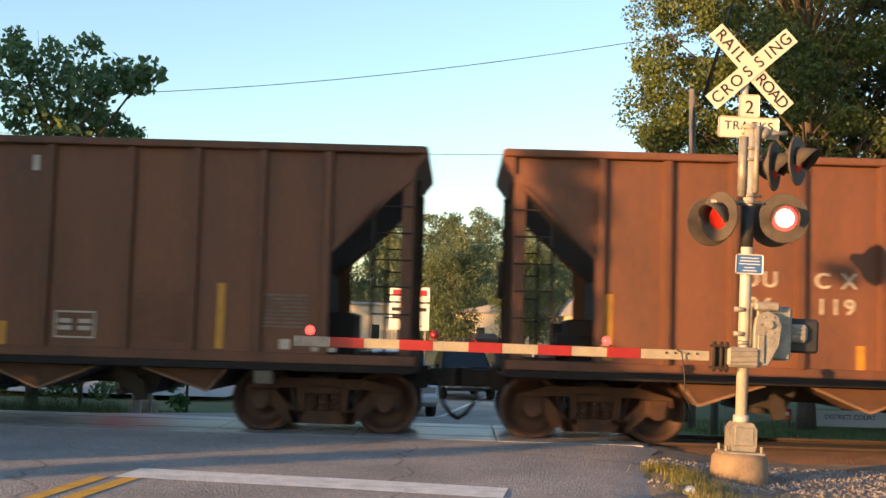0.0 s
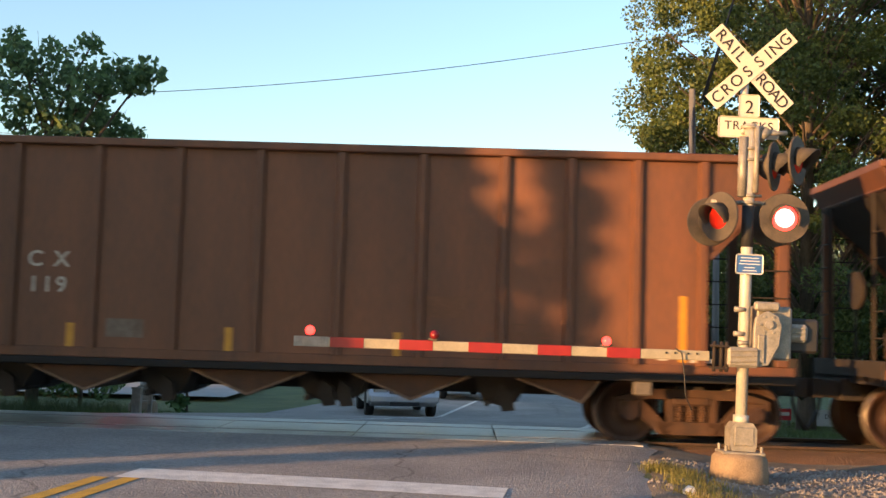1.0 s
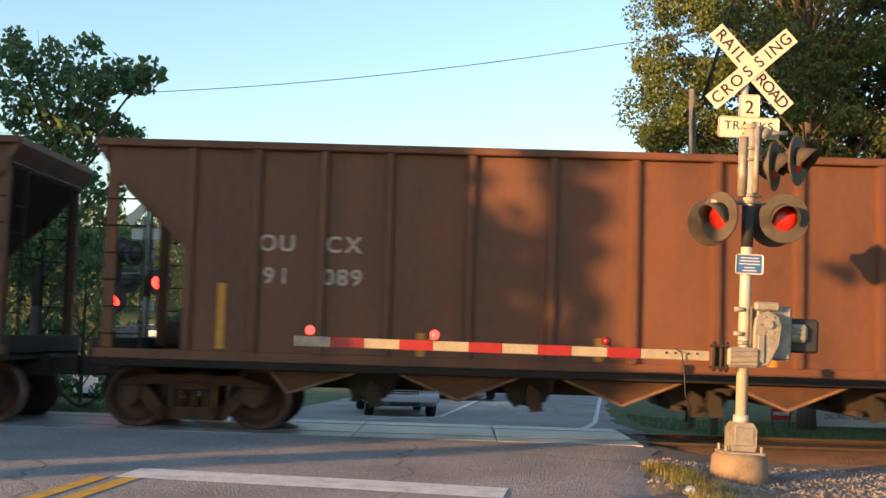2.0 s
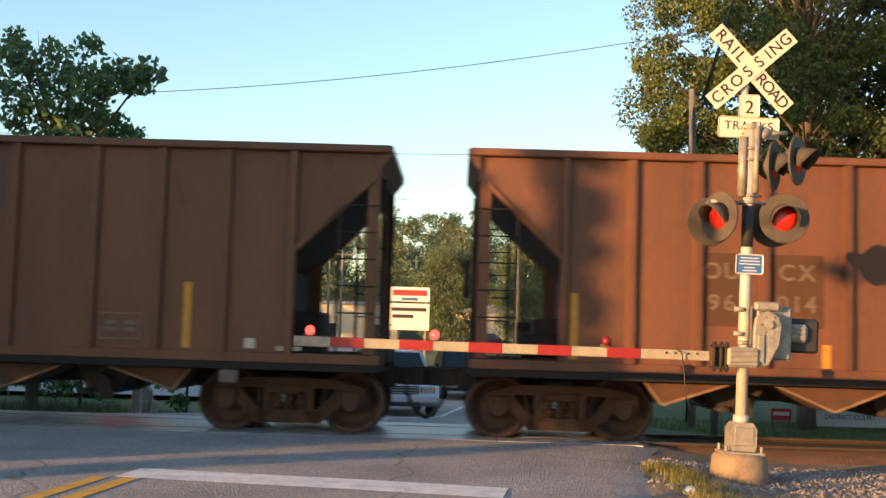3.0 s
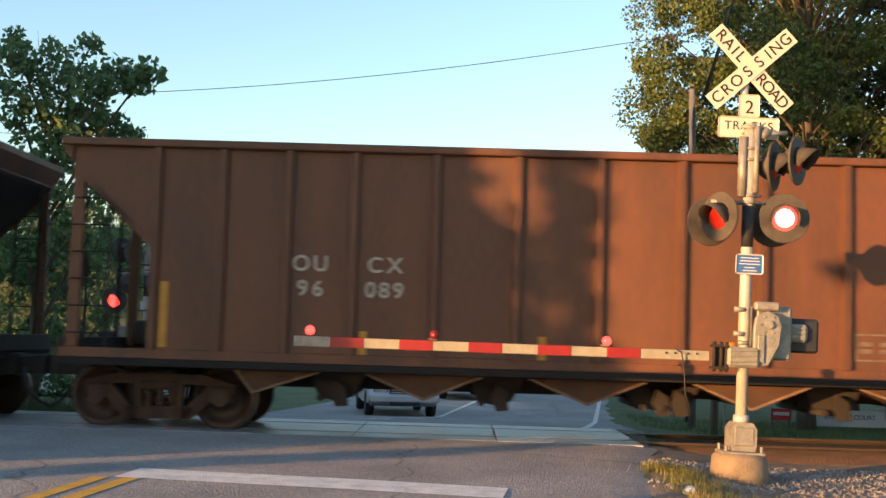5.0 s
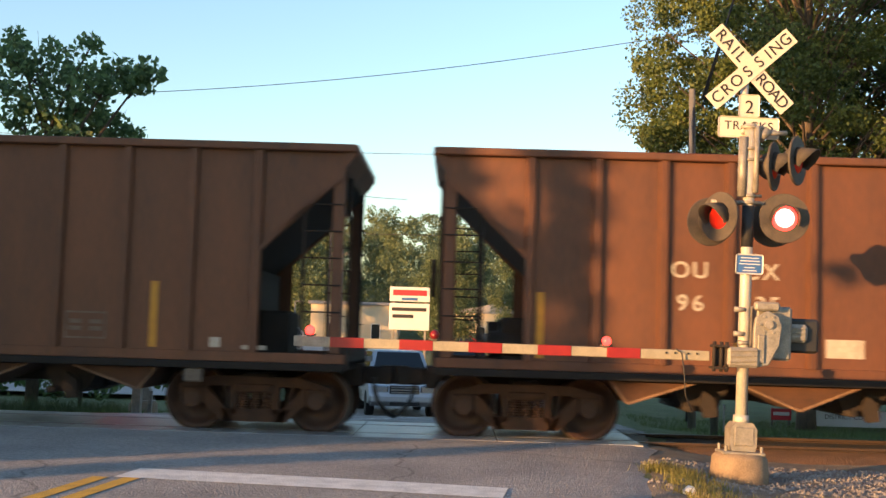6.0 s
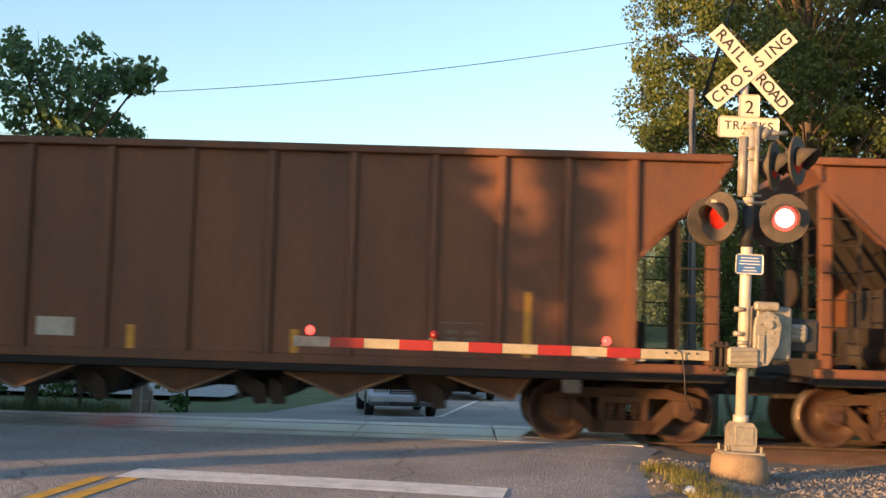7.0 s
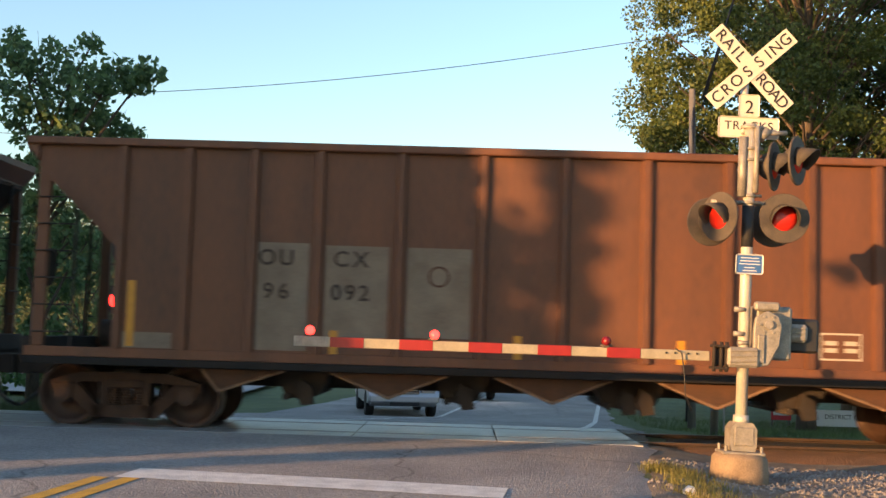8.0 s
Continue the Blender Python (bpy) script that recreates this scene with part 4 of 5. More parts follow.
def tree(x, y, height, spread, low, clumps, per, leaf, material, label, seed, trunk=0.16, clump_r=0.7, z=None, lean=0.0, lobes=()):
    rng = np.random.default_rng(seed)
    t = empty("tree", pose(x, y, gz(x, y) - 0.05 if z is None else z))
    tagged(t, label, "tree", "trees beside the tracks")
    bm = bmesh.new()
    fork = max(low * 0.8, 0.8)
    top = Vector((lean, 0, height * 0.85))
    tube(bm, (0, 0, -0.1), (lean * 0.2, 0, fork), trunk, trunk * 0.8)
    tube(bm, (lean * 0.2, 0, fork), top, trunk * 0.8, trunk * 0.2, 8)
    centres, radii = [], []
    for i in range(clumps):
        a = rng.uniform(0, 2 * math.pi)
        h = low + (height - low) * rng.uniform(0.02, 1) ** 0.9
        k = (h - low) / (height - low)
        reach = spread * (0.35 + 0.65 * math.sin(math.pi * min(0.15 + 0.75 * k, 1))) * rng.uniform(0.35, 1) ** 0.6
        tip = Vector((math.cos(a) * reach + lean * k, math.sin(a) * reach, h))
        s = Vector((lean * 0.5 * k, 0, max(fork * 0.7, h - reach * rng.uniform(0.7, 1.3))))
        mid = s.lerp(tip, 0.5) + Vector((0, 0, 0.08 * reach))
        r = min(trunk * 0.28, 0.05)
        if i % 3 == 0:
            tube(bm, s, mid, r, r * 0.7, 5)
            tube(bm, mid, tip, r * 0.7, r * 0.2, 5)
        centres.append(tip)
        radii.append(clump_r * rng.uniform(0.6, 1.25))
    for lx, lz, rx, rz, n in lobes:                  # limbs with masses of leaves of their own
        mid = Vector((lx, rng.uniform(-0.8, 0.8), lz))
        root = Vector((0, 0, max(0.6, lz - abs(lx) - 1.2)))
        tube(bm, root, root.lerp(mid, 0.6) + Vector((0, 0, 0.15)), 0.06, 0.04, 6)
        tube(bm, root.lerp(mid, 0.6) + Vector((0, 0, 0.15)), mid, 0.04, 0.015, 5)
        for i in range(n):
            a, q = rng.uniform(0, 2 * math.pi), rng.uniform(0, 1) ** 0.5
            tip = mid + Vector((rx * q * math.cos(a), rng.uniform(-0.9, 0.9) * min(rx, 1.2), rz * q * math.sin(a)))
            if i % 3 == 0:
                tube(bm, mid.lerp(root, 0.15), tip, 0.016, 0.006, 4)
            centres.append(tip)
            radii.append(clump_r * rng.uniform(0.55, 1.1))
        for i in range(2):
            tip = mid + Vector((rng.uniform(-0.5, 0.5) * rx, 0, rz * rng.uniform(1.1, 1.5)))
            tube(bm, mid, tip, 0.012, 0.004, 4)
    part("trunk", bm, BARK, t)
    v, f = leaf_cloud(rng, centres, radii, per, leaf)
    mesh_np("crown", v, f, material, t)
    return t


tree(-10.2, 29.0, 6.6, 1.2, 3.2, 10, 34, 0.19, LEAF_PALE, "broad-leaved green tree with open crown", 3, 0.17, 0.42,
     lobes=(   (-0.2, 8.29, 1.0, 0.94, 34),
               (0.79, 7.89, 0.78, 0.97, 28),
               (1.79, 8.24, 0.78, 0.46, 20),
               (2.58, 8.37, 0.37, 0.37, 9),
               (1.09, 9.16, 0.13, 0.34, 4),
               (1.65, 7.18, 0.66, 0.26, 14),
               (-0.92, 9.05, 0.37, 0.54, 11),
               (-0.7, 7.2, 0.71, 0.57, 12),
               (0.44, 6.67, 1.0, 0.57, 20),
               (-0.13, 5.58, 1.14, 0.86, 26),
               (1.15, 5.48, 0.86, 0.71, 16),
               (-0.42, 4.0, 1.0, 0.86, 18),
               (1.15, 4.19, 0.86, 0.71, 14)))
tree(-12.6, 31.5, 4.6, 2.8, 0.3, 60, 70, 0.2, LEAF_A, "low leafy undergrowth beyond the tracks", 6, 0.06, 0.6)
tree(-9.6, 31.0, 5.0, 2.0, 0.4, 60, 60, 0.19, LEAF_PALE, "leafy undergrowth around the tree trunks", 7, 0.07, 0.5)
tree(-6.2, 28.5, 2.6, 0.8, 0.2, 14, 60, 0.22, LEAF_A, "young broad-leaved sapling beside the far signal", 5, 0.04, 0.4)
tree(10.5, 33, 21, 5.0, 1.2, 400, 480, 0.115, LEAF_B, "tall olive-green tree catching low sun", 8, 0.3, 0.72)
tree(15.0, 35, 18, 5.5, 1.0, 260, 330, 0.17, LEAF_SHADED, "tall dark green tree in shade", 9, 0.35, 1.0)
tree(21.0, 36, 18, 5.5, 1.0, 230, 300, 0.18, LEAF_SHADED, "tall dark green tree in shade", 10, 0.35, 1.0)
tree(14.6, 41, 19, 5.5, 1.0, 220, 260, 0.19, LEAF_SHADED, "tall dark green tree in shade", 11, 0.35, 1.1)


def far_woods():
    rng = np.random.default_rng(20)
    centres, radii = [], []
    for i in range(430):
        y = rng.uniform(136, 235)
        x = rng.uniform(-0.46, 0.46) * y
        h = rng.uniform(9.5, 15.6)
        base = gz(x, y)
        for k in range(9):
            q = rng.uniform(0.1, 1)
            rr = 3.2 * (1.15 - q)
            centres.append((x + rng.normal() * rr * 0.8, y + rng.normal() * rr * 0.8, base + h * q))
            radii.append(2.0 * (1.2 - 0.6 * q))
    v, f = leaf_cloud(rng, centres, radii, 115, 0.38)
    return tagged(mesh_np("far_woods", v, f, LEAF_HAZED), "distant wooded hillside in low warm sunlight", "woods", kind="stuff")


far_woods()


# ---- beside and behind the camera: unseen trees added to throw the long evening shade over the train ----
def sunward(u, w):
    """A place u metres to the right of the sun's line through the origin and w along it."""
    a = radians(SUN_AZ - 180)
    return u * math.cos(a) + w * math.sin(a), -u * math.sin(a) + w * math.cos(a)


# the last two have high crowns, set to shade the right-hand trees
for u, w, h, spread, low, clumps, per, seed in ((-15.5, -12, 7.8, 3.6, 0.1, 230, 150, 31), (-21.8, -11, 9.5, 4.2, 0.1, 170, 110, 32), (-28, -12, 14, 5.0, 0.2, 280, 180, 33), (-36, -12, 14, 5.0, 0.2, 160, 120, 34), (-13.2, -42, 21, 5.5, 10.6, 190, 140, 35), (-5.0, -46, 21, 5.5, 12.0, 150, 120, 36)):
    x, y = sunward(u, w)
    tree(x, y, h, spread, low, clumps, per, 0.34, LEAF_A, "unseen leafy tree added to throw long evening shade", seed, 0.28, 1.1)
# added narrow tree: one dark column of shade on the train
x, y = sunward(-11.33, -13)
tree(x, y, 7.4, 0.24, 0.3, 80, 60, 0.2, LEAF_A, "unseen slender tree added to throw a column of shade", 37, 0.08, 0.26)


# ---- far side of the crossing ----
def vehicle(x, y, heading, kind, paint, label, length, width, height, lights=False):
    """A road vehicle, nose towards local -y, wheels on the ground."""
    v = empty(kind, pose(x, y, gz(x, y) + 0.02, 0, 0, heading))
    tagged(v, label, "car", "vehicles")
    hw, hl, r = width / 2, length / 2, 0.36
    belt = height * 0.58
    bm = bmesh.new()
    prof = [(-hl, 0.42), (-hl - 0.04, 0.62), (-hl + 0.08, belt - 0.14), (-hl + 0.3, belt - 0.06), (-hl + 1.15, belt), (hl - 0.05, belt), (hl, 0.9), (hl, 0.42), (hl - 0.5, 0.3), (-hl + 0.4, 0.3)]
    prism(bm, prof, -hw, hw, "x")
    bmesh.ops.bevel(bm, geom=[e for e in bm.edges if abs(e.verts[0].co.x - e.verts[1].co.x) < 0.01], offset=0.07, segments=2, affect="EDGES")
    part("body", bm, paint, v)
    bm = bmesh.new()
    back = hl - 0.1 if kind != "pickup_truck" else 0.75
    lo = [(-hw + 0.05, -hl + 1.05), (hw - 0.05, -hl + 1.05), (hw - 0.05, back), (-hw + 0.05, back)]
    hi = [(-hw + 0.26, -hl + 1.8), (hw - 0.26, -hl + 1.8), (hw - 0.26, back - 0.3), (-hw + 0.26, back - 0.3)]
    a = [bm.verts.new((p[0], p[1], belt - 0.02)) for p in lo]
    b = [bm.verts.new((p[0], p[1], height)) for p in hi]
    bm.faces.new(b)
    for i in range(4):
        bm.faces.new((a[i], a[(i + 1) % 4], b[(i + 1) % 4], b[i]))
    bmesh.ops.recalc_face_normals(bm, faces=bm.faces[:])
    bmesh.ops.bevel(bm, geom=bm.edges[:], offset=0.04, segments=2, affect="EDGES")
    part("cabin", bm, paint, v)
    # glass set just proud of the cabin faces
    for i in range(4):
        p, q = Vector((*lo[i], belt)), Vector((*lo[(i + 1) % 4], belt))
        s, t = Vector((*hi[i], height)), Vector((*hi[(i + 1) % 4], height))
        c = (p + q + s + t) / 4
        n = (q - p).cross(s - p).normalized()
        if n.dot(c - Vector((0, (lo[0][1] + lo[2][1]) / 2, belt))) < 0:
            n = -n
        pts = [c + (k - c) * 0.86 + n * 0.012 for k in (p, q, t, s)]
        bm = bmesh.new()
        f = bm.faces.new([bm.verts.new(k) for k in pts])
        r2 = bmesh.ops.extrude_face_region(bm, geom=[f])
        for e in r2["geom"]:
            if isinstance(e, bmesh.types.BMVert):
                e.co -= n * 0.03
        bmesh.ops.recalc_face_normals(bm, faces=bm.faces[:])
        part("windscreen" if i == 0 else "window", bm, GLASS, v)
    for sx in (-1, 1):
        for sy in (-1, 1):
            bm = bmesh.new()
            lathe(bm, [(0.22, -0.11), (0.33, -0.115), (r, -0.08), (r, 0.08), (0.33, 0.115), (0.22, 0.11)], 20, m=pose(0, 0, 0, 0, 0, 90))
            tyre = part("wheel", bm, TYRE, v)
            tyre.location = (sx * (hw - 0.1), sy * (hl - 0.95), r)
            bm = bmesh.new()
            lathe(bm, [(0.001, -0.09), (0.2, -0.1), (0.225, -0.112), (0.225, 0.1)], 16, m=pose(0, 0, 0, 0, 0, 90 * sx))
            part("rim", bm, CHROME, tyre)
        bm = bmesh.new()
        box(bm, sx * (hw - 0.32) - 0.2, sx * (hw - 0.32) + 0.2, -hl - 0.05, -hl + 0.12, belt - 0.36, belt - 0.16, 0.03)
        part("headlight", bm, HEADLIGHT if lights else CHROME, v, "bright headlight" if lights else "clear headlight")
        bm = bmesh.new()
        box(bm, sx * (hw + 0.09) - 0.09, sx * (hw + 0.09) + 0.09, -hl + 1.25, -hl + 1.4, belt, belt + 0.16, 0.03)
        part("door_mirror", bm, paint, v)
    bm = bmesh.new()
    box(bm, -hw + 0.55, hw - 0.55, -hl - 0.06, -hl + 0.1, belt - 0.38, belt - 0.16, 0.02)
    grille = part("grille", bm, BLACK, v, "black grille")
    bm = bmesh.new()
    for k in range(3):
        box(bm, -hw + 0.58, hw - 0.58, -hl - 0.075, -hl - 0.05, belt - 0.36 + 0.07 * k, belt - 0.33 + 0.07 * k)
    part("grille_bar", bm, CHROME, grille)
    bm = bmesh.new()
    box(bm, -hw + 0.02, hw - 0.02, -hl - 0.12, -hl + 0.1, 0.42, 0.62, 0.04)
    part("bumper", bm, paint if kind != "pickup_truck" else CHROME, v)
    bm = bmesh.new()
    box(bm, -0.4, 0.4, -hl - 0.14, -hl - 0.1, 0.34, 0.44, 0.01)
    part("air_intake", bm, BLACK, v)
    return v


CAR_RED = gloss("red_car_paint", (0.30, 0.03, 0.03), 0.25)
HEADLIGHT = glow("lit_headlight", (1.0, 0.95, 0.85), 8.0)
vehicle(-1.27, 33.2, 8.5, "sport_utility_vehicle", CAR_SILVER, "silver sport utility vehicle waiting on the road", 4.8, 1.9, 1.78)
vehicle(0.75, 43.5, 8.5, "pickup_truck", CAR_BLACK, "black pickup truck with headlights on behind the silver car", 5.4, 1.95, 1.85, True)
vehicle(3.55, 60.5, 8.5, "sedan", CAR_BLACK, "dark sedan with bright headlights on", 4.6, 1.8, 1.45, True)
vehicle(6.1, 69, 8.5, "sedan", CAR_SILVER, "silver sedan with headlights on queuing on the road", 4.6, 1.8, 1.45, True)
vehicle(-21.5, 112, 75, "sport_utility_vehicle", CAR_WHITE, "white sport utility vehicle parked in the lot", 5.0, 1.95, 1.85)
vehicle(-27.5, 112, 80, "sedan", CAR_SILVER, "silver sedan parked in the lot", 4.6, 1.8, 1.45)
vehicle(-14.0, 108, 100, "sport_utility_vehicle", CAR_SILVER, "silver wagon parked in the lot", 4.8, 1.9, 1.7)
vehicle(2.3, 106, 95, "sedan", CAR_RED, "dark red sedan parked across the road", 4.4, 1.8, 1.4)
vehicle(5.0, 118, 95, "sedan", CAR_BLACK, "dark sedan parked by the far building", 4.6, 1.8, 1.45)


def parking_lot():
    bm = bmesh.new()
    xs, ys = np.linspace(-75, -7, 25), np.linspace(38, 128, 46)
    rows = [[bm.verts.new((x, y, gz(x, y) + 0.04)) for x in xs] for y in ys]
    for p, q in zip(rows, rows[1:]):
        for i in range(len(xs) - 1):
            bm.faces.new((p[i], p[i + 1], q[i + 1], q[i]))
    return tagged(part("parking_lot", bm, LOT), "grey concrete parking lot", "pavement", kind="structure")


LOT = mat("grey_concrete", (0.34, 0.33, 0.32), (0.24, 0.235, 0.23), 0.9, scale=0.4, fine=10, bump=0.2)
parking_lot()


def shop(x0, x1, y, depth, h, label, gable=0.0):
    b = empty("shop_building", pose((x0 + x1) / 2, y, gz((x0 + x1) / 2, y) - 0.1))
    tagged(b, label, "building")
    w = (x1 - x0) / 2
    bm = bmesh.new()
    box(bm, -w, w, 0, depth, 0, h)
    part("wall", bm, CREAM, b)
    bm = bmesh.new()
    if gable:
        prism(bm, [(-w - 0.3, h), (w + 0.3, h), (w + 0.3, h + 0.15), (0, h + gable), (-w - 0.3, h + 0.15)], -0.3, depth + 0.3)
    else:
        box(bm, -w - 0.3, w + 0.3, -0.3, depth + 0.3, h, h + 0.35, 0.05)
    part("roof", bm, ROOF, b)
    n = 1 if w < 3 else 2
    for i in range(n):
        cx = -w + (i + 0.5) * 2 * w / n
        bm = bmesh.new()
        box(bm, cx - 0.45, cx + 0.45, -0.06, 0.05, 0.1, 2.1, 0.02)
        win = part("glass_door", bm, GLASS, b)
        bm = bmesh.new()
        for q in ((-0.52, -0.45, 0.0, 2.17), (0.45, 0.52, 0.0, 2.17), (-0.45, 0.45, 2.1, 2.17)):
            box(bm, cx + q[0], cx + q[1], -0.1, 0.02, q[2], q[3])
        part("frame", bm, WHITE, win)
    return b


shop(-14.5, -4.8, 128, 9, 4.2, "low cream stucco shop with flat grey roof")
shop(1.5, 13.0, 126, 10, 3.6, "cream stucco building with shallow gable roof", 1.4)


shop(9.9, 11.6, 92, 5, 3.6, "small white gabled kiosk beyond the road", 1.6)


def roadside_sign(x, y, w, z0, z1):
    base = gz(x, y)
    s = empty("roadside_sign", pose(x, y, base - 0.1))
    tagged(s, "white roadside sign board with red and black bars", "sign")
    for k in (-0.8, 0.8):
        bm = bmesh.new()
        box(bm, k * w / 2 - 0.06, k * w / 2 + 0.06, 0.02, 0.14, -0.1, z1 - base, 0.01)
        part("post", bm, SILVER, s)
    h = z1 - z0
    b0 = z0 - base + 0.1
    bm = bmesh.new()
    box(bm, -w / 2, w / 2, -0.08, 0.02, b0 + h * 0.66, b0 + h, 0.02)
    top = part("top_panel", bm, WHITE, s, "white panel with a red emblem bar")
    bm = bmesh.new()
    box(bm, -w * 0.42, w * 0.42, -0.1, -0.08, b0 + h * 0.80, b0 + h * 0.93, 0.005)
    part("red_bar", bm, RED_SIGN, top)
    bm = bmesh.new()
    box(bm, -w * 0.2, w * 0.2, -0.1, -0.08, b0 + h * 0.69, b0 + h * 0.75, 0.005)
    part("blue_bar", bm, BLUE, top)
    bm = bmesh.new()
    box(bm, -w / 2, w / 2, -0.08, 0.02, b0, b0 + h * 0.62, 0.02)
    low = part("message_panel", bm, WHITE, s, "white message panel")
    for k, (a, b) in enumerate(((-0.44, 0.42), (-0.42, 0.1))):
        bm = bmesh.new()
        box(bm, w * a, w * b, -0.1, -0.08, b0 + h * (0.44 - 0.16 * k), b0 + h * (0.52 - 0.16 * k), 0.005)
        part("print_bar", bm, BLACK, low)
    return s


roadside_sign(-1.65, 60, 2.1, 1.75, 4.0)


def utility_pole(x, y, h, r=0.13, arms=1, lean=(0, 0), label="grey wooden utility pole with crossarm"):
    p = empty("utility_pole", pose(x, y, gz(x, y) - 0.2))
    tagged(p, label, "utility pole", "utility poles")
    bm = bmesh.new()
    tube(bm, (0, 0, 0), (lean[0], lean[1], h), r, r * 0.75, 10)
    part("pole", bm, WOOD, p)
    for k in range(arms):
        bm = bmesh.new()
        box(bm, lean[0] - 1.1, lean[0] + 1.1, -0.16, -0.05, h - 0.5 - 0.9 * k, h - 0.38 - 0.9 * k, 0.01)
        arm = part("crossarm", bm, WOOD, p)
        for q in (-1.0, -0.4, 0.4, 1.0):
            bm = bmesh.new()
            tube(bm, (lean[0] + q, -0.1, h - 0.38 - 0.9 * k), (lean[0] + q, -0.1, h - 0.2 - 0.9 * k), 0.045, 0.03, 8)
            part("insulator", bm, CONCRETE, arm)
    return p


utility_pole(4.65, 70, 10.0)
utility_pole(9.75, 76, 11.0)
utility_pole(-9.8, 112, 9.5)
utility_pole(-12.0, 122, 13.0)
utility_pole(6.47, 29.5, 8.9, 0.11, 0, (-0.1, 0), "bare grey wooden utility pole beside the trees")
utility_pole(5.85, 24.5, 4.1, 0.09, 0, (0.0, 0), "short grey metal post")


def wire(p, q, sag, r=0.012, n=24, label="thin black overhead wire"):
    p, q = Vector(p), Vector(q)
    bm = bmesh.new()
    n = n if sag > 0.25 else 4
    pts = [p.lerp(q, i / n) - Vector((0, 0, sag * 4 * (i / n) * (1 - i / n))) for i in range(n + 1)]
    path_tube(bm, pts, r, 5)
    return tagged(part("overhead_wire", bm, WIRE), label, "wire", "overhead wires")


wire((-14.5, 36, 8.65), (8.2, 32, 10.55), 0.52, 0.011)
utility_pole(-31, 70, 14.4, 0.14, 1)
utility_pole(31, 62, 14.4, 0.14, 1)
wire((-31, 69.9, 13.4), (31, 61.9, 13.4), 1.4, 0.018)
wire((-8.6, 32, 6.5), (-2.0, 60, 8.6), 0.3, 0.014)
wire((-40, 112, 11.6), (60, 70, 10.2), 1.2, 0.02)
wire((6.3, 28, 7.5), (6.75, 22, 12.5), 0.1, 0.03)
wire((6.3, 28, 7.3), (6.6, 22, 12.5), 0.2, 0.02)
wire((6.22, 28.6, 7.4), (6.27, 29.2, -0.5), 0.0, 0.035)


def street_lamp(x, y, h):
    s = empty("street_lamp", pose(x, y, gz(x, y) - 0.05))
    tagged(s, "slim grey parking lot lamp", "street lamp", "street lamps")
    bm = bmesh.new()
    tube(bm, (0, 0, 0), (0, 0, h), 0.09, 0.07, 10)
    part("pole", bm, SILVER, s)
    bm = bmesh.new()
    box(bm, 0, 0.8, -0.15, 0.15, h - 0.05, h + 0.12, 0.03)
    part("lamp_box", bm, SILVER, s)


street_lamp(-18.4, 95, 7.2)
street_lamp(-15.0, 118, 4.2)

# trees of the far side
for x, y, h, sp, low, n, seed in ((0.6, 88, 8.0, 2.4, 1.2, 90, 41), (6.9, 96, 9, 2.8, 1.2, 90, 42), (-17.5, 104, 8, 3.0, 1.5, 90, 43), (-22, 116, 12, 4.5, 1.5, 90, 44), (-37, 78, 10, 4.5, 1.0, 90, 46), (13, 100, 14, 5, 1.0, 90, 47), (22, 86, 14, 5, 1.0, 90, 48), (31, 80, 14, 6, 1.0, 90, 49), (-48, 100, 13, 6, 1, 90, 51), (-20, 60, 6, 3, 0.3, 70, 52)):
    tree(x, y, h, sp, low, n, 260, 0.17, LEAF_HAZED, "leafy green tree beyond the crossing", seed, 0.2, 1.1)


# ---- trackside details ----
def ballast(x0, x1, name="ballast_bed"):
    """A low shoulder of rusty dirt and stone under each track beside the road."""
    bm = bmesh.new()
    xs = np.arange(x0, x1, 0.5)
    ys = np.array([-3.3, -2.9, -2.4, -1.9, -1.3, -0.8, 0, 0.8, 1.3, 1.9, 2.6])
    zs = np.array([-0.40, -0.30, -0.20, -0.12, -0.055, -0.045, -0.06, -0.05, -0.06, -0.14, -0.35])
    rows = []
    for x in xs:
        rows.append([bm.verts.new((x, y, z + 0.03 * noise.noise(Vector((x * 1.7, y * 1.7, 5))))) for y, z in zip(ys, zs)])
    for a, b in zip(rows, rows[1:]):
        for i in range(len(ys) - 1):
            bm.faces.new((a[i], b[i], b[i + 1], a[i + 1])).smooth = True
    bmesh.ops.recalc_face_normals(bm, faces=bm.faces[:])
    # from the near rail inward the dark colour carries the train's shade
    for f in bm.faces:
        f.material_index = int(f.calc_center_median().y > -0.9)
    ob = part(name, bm, [DIRT, SHADED_BALLAST])
    ob.matrix_basis = TRACK
    return tagged(ob, "rust-brown dirt and ballast shoulder along the rails", "ballast", kind="structure")


ballast(2.7, 90)
ballast(-90, -8.2)


